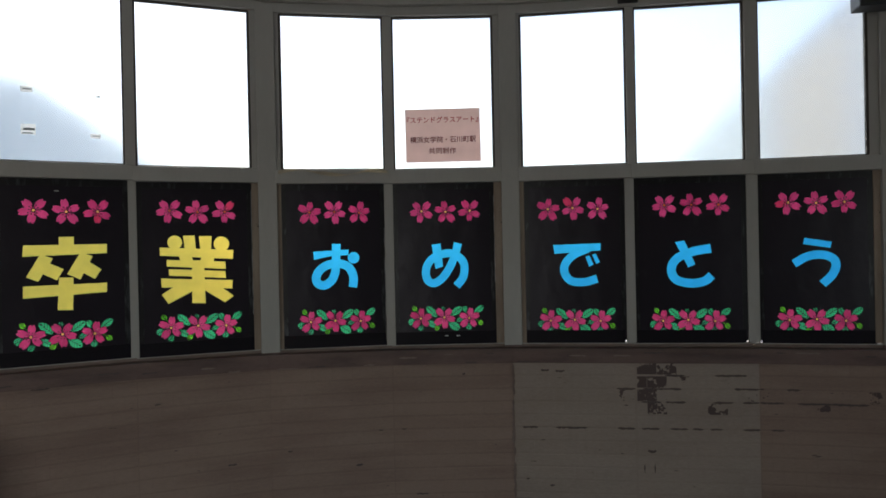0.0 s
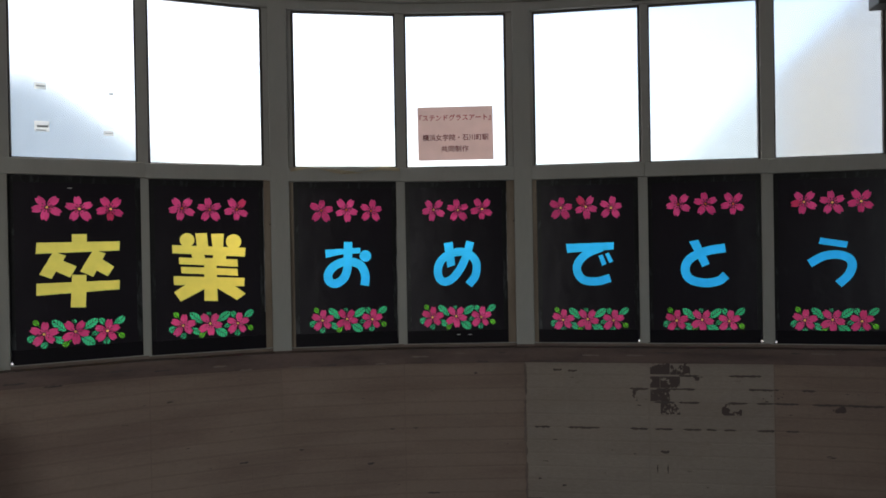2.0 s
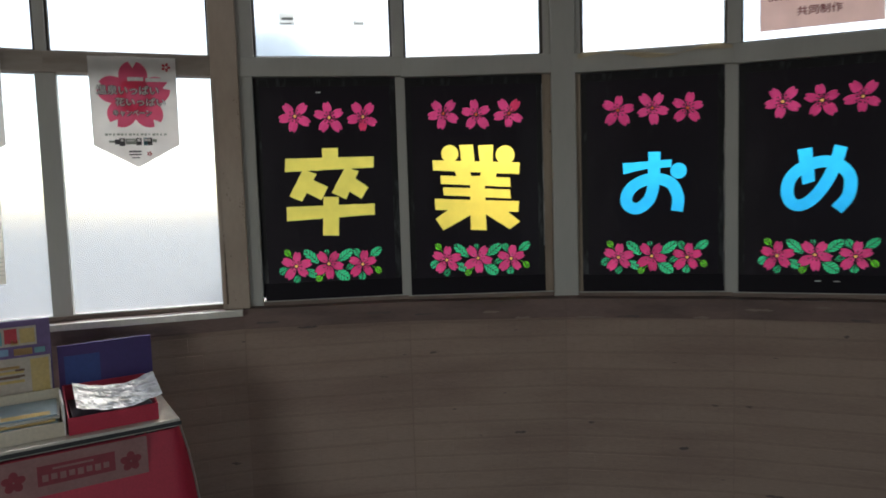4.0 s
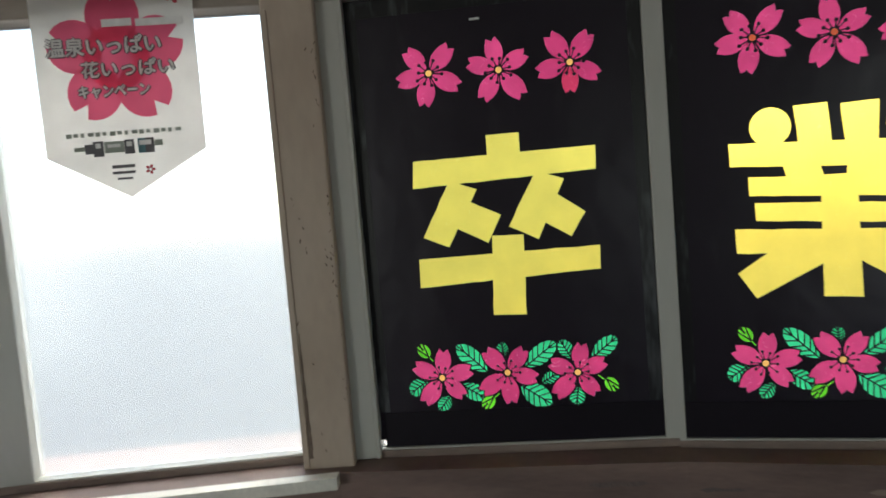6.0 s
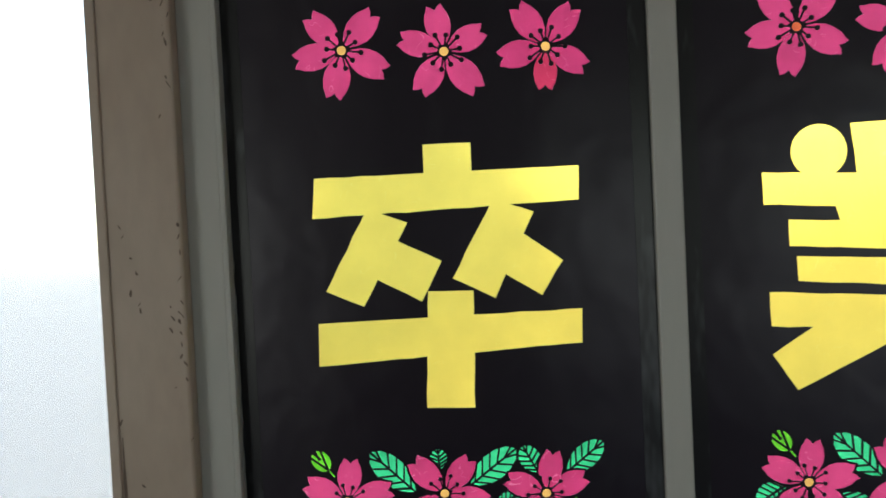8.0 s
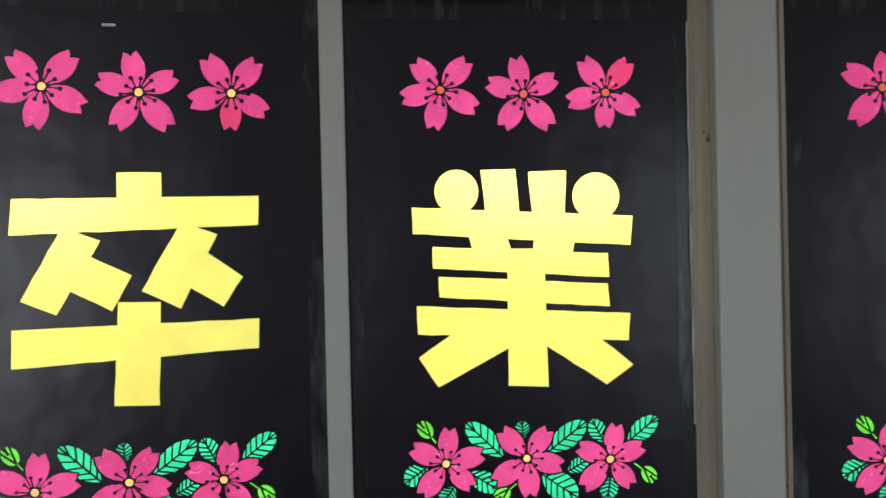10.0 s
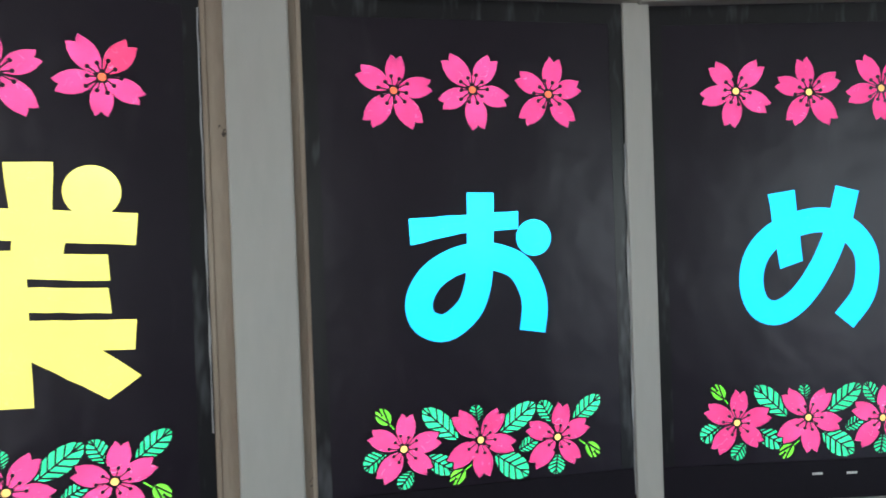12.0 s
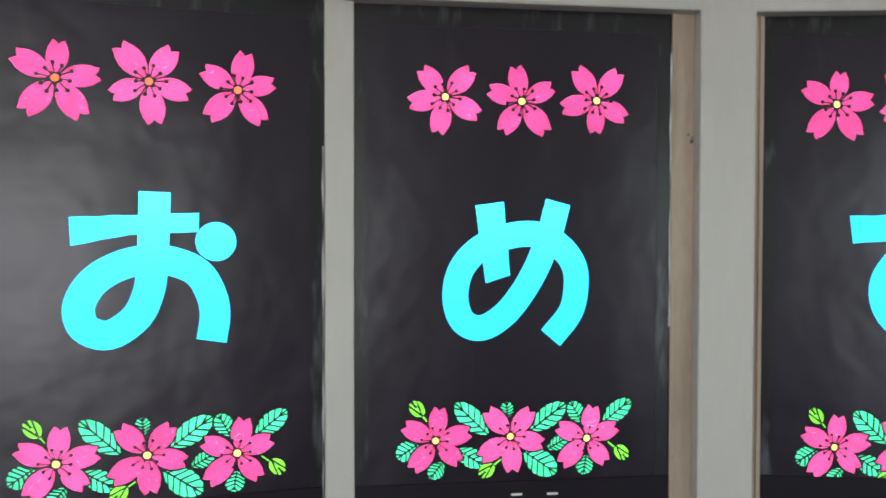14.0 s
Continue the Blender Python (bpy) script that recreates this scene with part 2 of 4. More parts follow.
dust.inputs[1].default_value, dust.inputs[2].default_value, dust.inputs[3].default_value, dust.inputs[4].default_value = 0.60, 0.86, 0.0, 0.16
k.data_type = "RGBA"
k.inputs[7].default_value = (0.075, 0.075, 0.08, 1)
p = n["Principled BSDF"]
l.new(co.outputs["Object"], mp.inputs[0])
l.new(mp.outputs[0], smear.inputs["Vector"])
l.new(smear.outputs[0], dust.inputs[0])
l.new(dust.outputs[0], k.inputs[0])
l.new(p.inputs["Base Color"].links[0].from_socket, k.inputs[6])
l.new(k.outputs[2], p.inputs["Base Color"])
buckle, bump = n.new("ShaderNodeTexNoise"), n.new("ShaderNodeBump")
buckle.inputs["Scale"].default_value, buckle.inputs["Detail"].default_value = 5.0, 3.0
bump.inputs["Strength"].default_value, bump.inputs["Distance"].default_value = 0.5, 0.012
l.new(co.outputs["Object"], buckle.inputs["Vector"])
l.new(buckle.outputs[0], bump.inputs["Height"])
l.new(bump.outputs[0], p.inputs["Normal"])
STRIP = mat("purple_black_strip", (0.007, 0.004, 0.009), 0.5, (0.005, 0.004, 0.007), (5.0, 50.0), spec=0.2)
TAPE = mat("black_tape", (0.008, 0.008, 0.009), 0.30, (0.014, 0.014, 0.016), (5.0, 40.0), 0.06, 0.6, stretch=(2, 2, 0.6), spec=0.4)
specks(TAPE, (0.13, 0.135, 0.145), 8.0, 0.54, (2.2, 1.0, 0.55), 0.28)
EDGEGLINT = mat("sheet_edge_glint", (0.50, 0.50, 0.50), 0.25, (0.30, 0.30, 0.31), (20.0, 90.0), 0.0, 0.6)
DARK = mat("dark_plastic", (0.03, 0.03, 0.032), 0.5)
YELLOW = film("yellow_film", (0.95, 0.74, 0.135), vary=0.12, wrinkle_glint=0.15, clear=0.85)
BLUE = film("blue_film", (0.042, 0.50, 1.0), vary=0.15, wrinkle_glint=0.15, clear=0.8)
PINKS = [film("pink_film", (0.40, 0.042, 0.132), vary=0.25, wrinkle_glint=0.5), film("rose_film", (0.36, 0.034, 0.113), vary=0.25, wrinkle_glint=0.5), film("red_film", (0.37, 0.030, 0.078), vary=0.25, wrinkle_glint=0.5)]
GREEN = film("green_film", (0.052, 0.43, 0.19), vary=0.25)
LIME = film("lime_film", (0.12, 0.42, 0.03), vary=0.2)
GOLD = film("gold_film", (0.48, 0.28, 0.08), vary=0.05)
CORAL = film("coral_film", (0.33, 0.075, 0.032), vary=0.05)
FROST = frosted("frosted_glass", 0.10, 0.17)
PAPER = film("pink_paper", (0.84, 0.69, 0.65), 0.72, 0.6)
WHITEPAPER = film("white_paper", (0.87, 0.84, 0.81), 0.615, 0.5)
INK = mat("dark_red_ink", (0.20, 0.03, 0.035), 0.6)
HEADINK = mat("red_ink", (0.42, 0.035, 0.05), 0.6)
GREYINK = mat("grey_ink", (0.12, 0.11, 0.12), 0.6)
WHITE = mat("white_label", (0.8, 0.8, 0.78), 0.5)


# ---- helpers of this place ----
def part(name, bm, material, parent=None, label="", kind=""):
    """Link a bmesh as one mesh object, under a thing or part if one is given."""
    me = bpy.data.meshes.new(name)
    bm.to_mesh(me)
    bm.free()
    for mm in material if isinstance(material, (list, tuple)) else [material]:
        me.materials.append(mm)
    ob = new(name, me)
    if parent:
        ob.parent = parent
    return tagged(ob, label, kind=kind)


def thing(name, label, category, m=None, group="", kind=""):
    ob = tagged(new(name), label, category, group, kind)
    if m:
        ob.matrix_basis = m
    return ob


def box(bm, x0, x1, y0, y1, z0, z1, bevel=0.0):
    vs = [bm.verts.new((x, y, z)) for x in (x0, x1) for y in (y0, y1) for z in (z0, z1)]
    fs = [bm.faces.new([vs[i] for i in q]) for q in ((0, 1, 3, 2), (4, 6, 7, 5), (0, 4, 5, 1), (2, 3, 7, 6), (0, 2, 6, 4), (1, 5, 7, 3))]
    if bevel:
        es = {e for f in fs for e in f.edges}
        bmesh.ops.bevel(bm, geom=list(es), offset=bevel, segments=2, affect="EDGES", profile=0.5)
    return bm


def one_box(*a, bevel=0.0):
    return box(bmesh.new(), *a, bevel=bevel)


# ---- the plan: the bay's nodes, from one end of the curve to the other (glass plane) ----
NODES = [(-3.70, 1.60), (-3.29, 2.18), (-2.817, 2.654), (-2.285, 3.062), (-1.674, 3.379), (-1.043, 3.613), (-0.37, 3.718), (0.316, 3.727),
         (0.985, 3.64), (1.63, 3.56), (2.29, 3.43), (2.90, 3.20), (3.44, 2.83)]
WIDE = {1, 3, 5, 7, 10, 12}
Z_FLOOR, Z_WALL, Z_SILL, Z_LOW, Z_TRANS0, Z_TRANS1, Z_TOP, Z_CEIL = -0.075, 0.85, 0.93, 0.95, 1.870, 1.949, 2.822, 3.06


# the old frame has settled: the rise of each node over the level
RISE = [0.018, 0.018, 0.018, 0.018, 0.014, 0.007, 0.002, 0.0, -0.002, -0.004, -0.006, -0.006, -0.006]


def rise(i):
    """The mean rise of segment i."""
    return (RISE[i] + RISE[i + 1]) / 2


def segment(i):
    """The frame of bay segment i: x along it, y out of the room, z up, origin at its middle on the floor; and its length."""
    a, b = Vector(NODES[i]), Vector(NODES[i + 1])
    d, mid = b - a, (a + b) / 2
    return pose(mid.x, mid.y, 0, 0, 0, math.degrees(math.atan2(d.y, d.x))), d.length


def node_pose(i):
    """At node i, turned halfway between its two segments."""
    turn = []
    for j in (i - 1, i):
        if 0 <= j < len(NODES) - 1:
            a, b = Vector(NODES[j]), Vector(NODES[j + 1])
            turn.append(math.degrees(math.atan2((b - a).y, (b - a).x)))
    return pose(*NODES[i], 0, 0, 0, sum(turn) / len(turn))


# ---- posts and mullions ----
RIGHT_GAP, LEFT_GAP = {3: 0.080, 5: 0.080, 7: 0.084}, {3: 0.082, 5: 0.080, 7: 0.088}  # from a post's node to the panes beside it
BARS = {2: (-0.035, 0.035), 4: (-0.026, 0.014), 6: (-0.029, 0.022), 8: (-0.033, 0.018), 9: (-0.036, 0.025)}  # edges of the mullions about their nodes


# inner edges of the upper sashes about the nodes: (to the pane before, to the pane after)
SASH = {2: (-0.035, 0.021), 3: (-0.090, 0.100), 4: (-0.044, 0.024), 5: (-0.088, 0.095), 6: (-0.030, 0.040), 7: (-0.089, 0.085), 8: (-0.022, 0.040), 9: (-0.044, 0.043), 10: (-0.105, 0.090)}
BEAD = 0.009


def sash(i):
    return SASH.get(i, (-0.088, 0.088) if i in WIDE else (-0.034, 0.034))


def post(i):
    t = thing("window_post", "cream painted post between the bay windows", "post", node_pose(i), kind="structure")
    old = i == 3
    a, b, proud, back = (-0.077, 0.027, -0.055, -0.028) if old else (-0.044, 0.058, -0.034, -0.007)
    part("post_body", one_box(a, b, proud, 0.05, Z_SILL, Z_TOP + 0.05, bevel=0.004), OLDPOST if old else CREAM, t)
    for s in (-1, 1):
        side = (b, RIGHT_GAP.get(i, 0.078)) if s > 0 else (-LEFT_GAP.get(i, 0.08), a)
        part("jamb", one_box(*side, back, 0.045, Z_LOW, Z_TRANS0 + 0.025, bevel=0.002), CREAM if old and s > 0 else OLDPOST if old else JAMB, t)
        rim = (side[1] - 0.009, side[1] - 0.0005) if s > 0 else (side[0] + 0.0005, side[0] + 0.009)
        part("jamb_bead", one_box(*rim, back - 0.0045, 0.0, Z_LOW, Z_TRANS0 + 0.02, bevel=0.0018), CREAM if old and s > 0 else JAMB, t)
        up = (b, sash(i)[1] - BEAD) if s > 0 else (sash(i)[0] + BEAD, a)
        part("upper_jamb", one_box(*up, back - 0.002, 0.045, Z_TRANS1 - 0.02, Z_TOP + 0.025, bevel=0.002), CREAM, t)
    if old:
        # knocks and nail marks in the old paint, thickest along the inner edge
        rng = random.Random(5)
        marks = [(b - 0.006, z) for z in (1.80, 1.785, 1.77, 1.745, 1.735, 1.69, 1.68, 1.50, 1.485, 1.465, 1.43, 1.40, 1.385, 1.375, 1.36, 1.345, 1.33, 1.32, 1.30, 1.22, 1.13, 1.11, 1.09)]
        marks += [(b - 0.018, z) for z in (1.79, 1.64, 1.395, 1.38, 1.365, 1.29)] + [(-0.048, 1.50), (-0.044, 1.488), (-0.036, 1.46), (-0.034, 1.44), (-0.038, 1.415), (-0.030, 1.40), (-0.027, 1.392)] + [(-0.035, 1.165), (-0.03, 1.02), (-0.025, 0.985), (-0.062, 1.25)]
        for x, z in marks:
            bm, w, h, lean = bmesh.new(), rng.uniform(0.0007, 0.0022), rng.uniform(0.0015, 0.0055), rng.uniform(-0.7, 0.7)
            x += rng.uniform(-0.004, 0.004)
            rim = [(x + w * rng.uniform(0.6, 1.2) * math.cos(q) + lean * h * math.sin(q), z + h * rng.uniform(0.6, 1.2) * math.sin(q)) for q in (k * math.tau / 7 for k in range(7))]
            bm.faces.new([bm.verts.new((px, proud - 0.0006, pz)) for px, pz in rim])
            part("chip", bm, DENT, t, "dark chip in the paint")
        part("edge_bead", one_box(a + 0.0005, a + 0.013, proud - 0.004, proud + 0.01, Z_LOW, Z_TRANS0, bevel=0.002), OLDPOST, t, "narrow bead along the edge")
        bm, last = bmesh.new(), None
        for k in range(25):
            z, w = 0.97 + 0.26 * k / 24, 0.0065 * (1 - k / 26) * rng.uniform(0.6, 1.2)
            pair = [bm.verts.new((a + 0.0165 + d, proud - 0.0007, z)) for d in (-min(w, 0.003), w)]
            if last:
                bm.faces.new((last[0], last[1], pair[1], pair[0]))
            last = pair
        part("stain", bm, DENT, t, "dark run of dirt up the post")
    part("foot", one_box(a - 0.004, b + 0.004, proud - 0.005, 0.04, Z_SILL - 0.01, Z_SILL + 0.012, bevel=0.003), SILL, t)


def mullion(i):
    t = thing("window_mullion", "narrow cream painted mullion between two panes", "mullion", node_pose(i), kind="structure")
    a, b = BARS.get(i, (-0.024, 0.024))
    part("mullion_bar", one_box(a, b, -0.010, 0.045, Z_LOW, Z_TRANS0 + 0.025, bevel=0.003), CREAM, t)
    part("upper_bar", one_box(sash(i)[0] + BEAD, sash(i)[1] - BEAD, -0.016, 0.045, Z_TRANS1 - 0.02, Z_TOP + 0.025, bevel=0.003), CREAM, t)


for i in range(1, len(NODES)):
    post(i) if i in WIDE else mullion(i)


# ---- windows ----
def opening(i):
    """Left and right ends of the pane in segment i."""
    _, length = segment(i)
    return -length / 2 + (RIGHT_GAP.get(i, 0.078) if i in WIDE else BARS.get(i, (0, 0.024))[1]), length / 2 - (LEFT_GAP.get(i + 1, 0.08) if i + 1 in WIDE else -BARS.get(i + 1, (-0.024, 0))[0])


def window(i):
    m, length = segment(i)
    t = thing("window_%d" % (i + 1), "frosted window with a painted transom", "window", m @ pose(0, 0, rise(i)), kind="structure")
    h = length / 2
    part("bottom_rail", one_box(-h, h, -0.012, 0.045, Z_SILL, Z_LOW - 0.004, bevel=0.002), RAIL, t, "worn brown bottom rail")
    part("glazing_bead", one_box(-h, h, -0.009, 0.02, Z_LOW - 0.004, Z_LOW, bevel=0.001), CREAM, t)
    part("transom", one_box(-h, h, -0.029, 0.045, Z_TRANS0, Z_TRANS1, bevel=0.004), STAINED if i < 3 else CREAM, t)
    part("top_rail", one_box(-h, h, -0.029, 0.045, Z_TOP, Z_TOP + 0.05, bevel=0.003), CREAM, t)
    # dark beads round the upper pane
    u0, u1 = -h + (sash(i)[1] if i else 0.03), h - (-sash(i + 1)[0])
    for name, b in (("bead_low", (u0 - BEAD, u1 + BEAD, Z_TRANS1, Z_TRANS1 + 0.008)), ("bead_top", (u0 - BEAD, u1 + BEAD, Z_TOP - 0.008, Z_TOP)),
                    ("bead_side", (u0 - BEAD - 0.004, u0, Z_TRANS1 + 0.008, Z_TOP - 0.008)), ("bead_side", (u1, u1 + BEAD + 0.004, Z_TRANS1 + 0.008, Z_TOP - 0.008))):
        part(name, one_box(b[0], b[1], -0.004, 0.0215, b[2], b[3], bevel=0.0015), DARKBEAD, t, "dark weathered glazing bead")
    for name, z0, z1 in (("lower_pane", Z_LOW, Z_TRANS0), ("upper_pane", Z_TRANS1, Z_TOP)):
        part(name, one_box(-h, h, 0.022, 0.027, z0, z1), FROST, t)


for i in range(len(NODES) - 1):
    window(i)


# ---- wall under the windows, sill, skirting, lintel ----
def bay_prism(z0, z1, inner, outer, first=0, last=None, bm=None):
    """A band along the bay between two offsets from the glass plane, mitred at the nodes."""
    bm = bm or bmesh.new()
    rings = []
    for i in range(first, (last or len(NODES) - 1) + 1):
        m = node_pose(i)
        rings.append([bm.verts.new(m @ Vector((0, y, z + (RISE[i] if Z_FLOOR + 0.2 < z < Z_CEIL else 0.0)))) for y, z in ((inner, z0), (outer, z0), (outer, z1), (inner, z1))])
    for a, b in zip(rings, rings[1:]):
        for k in range(4):
            bm.faces.new((a[k], b[k], b[(k + 1) % 4], a[(k + 1) % 4]))
    bm.faces.new(rings[0][::-1])
    bm.faces.new(rings[-1])
    bmesh.ops.recalc_face_normals(bm, faces=bm.faces)
    return bm


wall_bay = part("wall_bay", bay_prism(Z_FLOOR, Z_WALL, -0.0575, 0.2), [MORTAR, MORTARPALE])
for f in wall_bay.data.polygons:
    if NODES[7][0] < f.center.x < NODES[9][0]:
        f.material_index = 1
tagged(wall_bay, "curved brick wall under the windows, cream painted and flaking", "wall", kind="structure")
tagged(part("window_sill", bay_prism(Z_WALL, Z_SILL, -0.085, 0.2), SILL), "worn dark red-brown sill along the bay", "sill", kind="structure")
tagged(part("baseboard", bay_prism(Z_FLOOR, 0.03, -0.078, -0.05), SKIRT), "dark purple skirting along the wall's foot", "baseboard", kind="structure")
tagged(part("lintel", bay_prism(Z_TOP + 0.05, Z_CEIL, -0.06, 0.055), CREAM), "cream painted beam over the bay windows", "lintel", kind="structure")

# ---- the rest of the room: floor, unseen ceiling and walls with assumed openings ----
tagged(part("floor", one_box(-6, 6, -6, 4.5, Z_FLOOR - 0.1, Z_FLOOR), FLOOR), "dark smooth floor of the concourse", "floor", kind="structure")
bm = bmesh.new()
rim = [node_pose(i) @ Vector((0, 0.06, 0)) for i in range(len(NODES))]
rim = [(-3.83, -4.13)] + [(p.x, p.y) for p in rim] + [(3.6, -4.13)]
low, high = ([bm.verts.new((x, y, z)) for x, y in rim] for z in (Z_CEIL, Z_CEIL + 0.1))
bm.faces.new(low)
bm.faces.new(high)
for k in range(len(rim)):
    bm.faces.new((low[k], low[k - 1], high[k - 1], high[k]))
bmesh.ops.recalc_face_normals(bm, faces=bm.faces)
tagged(part("ceiling", bm, CEIL), "plain painted ceiling", "ceiling", kind="structure")
walls = [("wall_west", (-3.83, -3.70, -4.0, 1.60, Z_FLOOR, Z_CEIL)), ("wall_east_1", (3.44, 3.57, -4.0, -2.7, Z_FLOOR, Z_CEIL)), ("wall_east_2", (3.44, 3.57, 0.3, 2.83, Z_FLOOR, Z_CEIL)), ("wall_east_3", (3.44, 3.57, -2.7, 0.3, 2.25, Z_CEIL)),
         ("wall_south_1", (-3.83, -3.4, -4.13, -4.0, Z_FLOOR, Z_CEIL)), ("wall_south_2", (-1.2, 3.57, -4.13, -4.0, Z_FLOOR, Z_CEIL)), ("wall_south_3", (-3.4, -1.2, -4.13, -4.0, 2.3, Z_CEIL))]
for name, b in walls:
    tagged(part(name, one_box(*b), ROOM), "plain painted wall of the concourse", "wall", kind="structure")

# ---- outside: ground and the blurred buildings ----
PAVE = mat("paving", (0.065, 0.069, 0.075), 0.8, (0.05, 0.053, 0.057), (0.3, 8.0))
BEIGE = mat("beige_plaster", (0.40, 0.37, 0.315), 0.8, (0.36, 0.33, 0.285), (0.4, 6.0))
BLUEGREY = mat("blue_grey_cladding", (0.34, 0.365, 0.395), 0.7, (0.31, 0.335, 0.365), (0.4, 6.0))


CYANGREY = mat("pale_blue_cladding", (0.47, 0.545, 0.56), 0.7, (0.43, 0.50, 0.52), (0.4, 6.0))

PALECLAD = mat("pale_cladding", (0.66, 0.74, 0.78), 0.7, (0.60, 0.68, 0.72), (0.4, 6.0))


def far_building(m, bays, height, depth, label):
    """A long plain building with a flat roof and a row of windows, seen only blurred through the frosted panes."""
    t = thing("building", label, "building", m)
    for y0, y1, material in bays:
        part("wall", one_box(0, depth, y0, y1, -0.4, height), material, t)
    part("roof", one_box(-0.06, depth + 0.06, bays[0][0] - 0.06, bays[-1][1] + 0.06, height, height + 0.12), bays[1][2], t)
    for k in range(9):
        part("window", one_box(-0.03, 0.05, 2.2 + 4.2 * k, 4.0 + 4.2 * k, 1.2, 2.6), DARK, t)


far_building(pose(6.9, 10.0, 0, 0, 0, -12), ((0, 2.2, BLUEGREY), (2.2, 6.4, BEIGE), (6.4, 8.0, BLUEGREY), (8.0, 40.0, CYANGREY)), 5.7, 9, "beige and blue-grey plastered building across the yard")
far_building(pose(-8.7, 13.6, 0, 0, 0, 13) @ pose(-1.4, 0, 0), ((0, 3.0, PALECLAD), (3.0, 40.0, PALECLAD)), 5.1, 1.4, "blue-grey clad building across the yard")
tagged(part("ground", one_box(-400, 400, -400, 400, -0.5, -0.4), PAVE), "pale paved ground outside", "ground", kind="structure")


# ---- stained glass art: cut black paper with coloured film behind the holes ----
def rot(p, a, c=(0, 0)):
    s, k = math.sin(a), math.cos(a)
    return c[0] + p[0] * k - p[1] * s, c[1] + p[0] * s + p[1] * k


def petal(c, r, a, grow=0.0):
    """One notched cherry petal pointing along a."""
    pts = [(0.125, 0.0), (0.155, -0.095), (0.30, -0.198), (0.47, -0.262), (0.63, -0.272), (0.80, -0.235), (0.90, -0.18), (0.985, -0.15), (0.935, -0.06), (0.865, 0.0)]
    pts += [(x, -y) for x, y in pts[-2:0:-1]]
    out = []
    for x, y in pts:
        k = 1 + grow / max(0.2, math.hypot(x - 0.55, y))
        out.append(rot((r * (0.55 + (x - 0.55) * k), r * y * k), a, c))
    return out


def bar(a, b, w0, w1=None):
    w1 = w0 if w1 is None else w1
    d = Vector(b) - Vector(a)
    n = Vector((-d.y, d.x)).normalized()
    a, b = Vector(a), Vector(b)
    return [tuple(a + n * w0 / 2), tuple(a - n * w0 / 2), tuple(b - n * w1 / 2), tuple(b + n * w1 / 2)]


def disc(c, r, n=20, ry=None, a=0.0):
    return [rot((r * math.cos(2 * math.pi * k / n), (ry or r) * math.sin(2 * math.pi * k / n)), a, c) for k in range(n)]


def spline(pts, steps=5):
    """A smooth line through points (Catmull-Rom)."""
    v = [Vector(p) for p in pts]
    v = [2 * v[0] - v[1]] + v + [2 * v[-1] - v[-2]]
    out = []
    for a, b, c, d in zip(v, v[1:], v[2:], v[3:]):
        for k in range(steps):
            t = k / steps
            out.append(0.5 * (2 * b + (c - a) * t + (2 * a - 5 * b + 4 * c - d) * t * t + (3 * b - a - 3 * c + d) * t ** 3))
    return out + [v[-2]]


def brush(pts, w):
    """A brush stroke of width w as short quads along a smooth line."""
    line = spline(pts)
    side = []
    for k, p in enumerate(line):
        d = line[min(k + 1, len(line) - 1)] - line[max(k - 1, 0)]
        n = Vector((-d.y, d.x)).normalized() * w / 2
        side.append((tuple(p + n), tuple(p - n)))
    return [[a[0], a[1], b[1], b[0]] for a, b in zip(side, side[1:])]


def leaf(base, tip, w):
    b, t = Vector(base), Vector(tip)
    d = t - b
    length, a = d.length, math.atan2(d.y, d.x)
    prof = [(0, 0), (0.12, 0.22), (0.30, 0.43), (0.50, 0.5), (0.70, 0.46), (0.88, 0.30), (1, 0)]
    pts = [(x * length, y * w) for x, y in prof] + [(x * length, -y * w) for x, y in prof[-2:0:-1]]
    out = [rot(p, a, base) for p in pts]
    veins = [bar(base, tip, 0.0028)]
    for k in range(5):
        x0 = length * (0.1 + 0.16 * k)
        for s in (-1, 1):
            x1 = x0 + length * 0.2
            f = x1 / length
            y = w * 0.5 * max(0.05, 1 - ((f - 0.52) / 0.52) ** 2) * 1.05
            veins.append(bar(rot((x0, 0), a, base), rot((x1, s * y), a, base), 0.0025))
    return out, veins


# hand-drawn blossoms: the way each petal points, in degrees, and its length
BLOSSOMS = {
    "a": ((46.5, 1.05), (131, 1.0), (191, 1.02), (258, 1.02), (332, 1.05)), "b": ((26, 0.96), (100.5, 0.98), (162, 0.98), (237, 1.02), (309, 1.10)), "c": ((52, 1.04), (124, 1.06), (193, 1.03), (267, 0.91), (330, 0.97)),
    "d": ((7.5, 1.01), (84, 0.92), (149.5, 1.05), (231, 1.11), (303, 1.11)), "e": ((56, 1.03), (129, 1.11), (204, 0.96), (277, 1.07), (343, 1.0)), "f": ((14, 0.94), (78, 1.0), (150, 0.99), (225, 1.05), (308, 1.03)),
    "g": ((13, 1.03), (83, 0.96), (153, 1.02), (231, 1.06), (316, 0.95)), "h": ((51.5, 0.98), (131, 1.04), (215, 1.07), (274, 1.04), (346, 1.0)), "i": ((20, 0.97), (79, 0.97), (157, 0.96), (224, 1.07), (308.5, 0.93)),
}


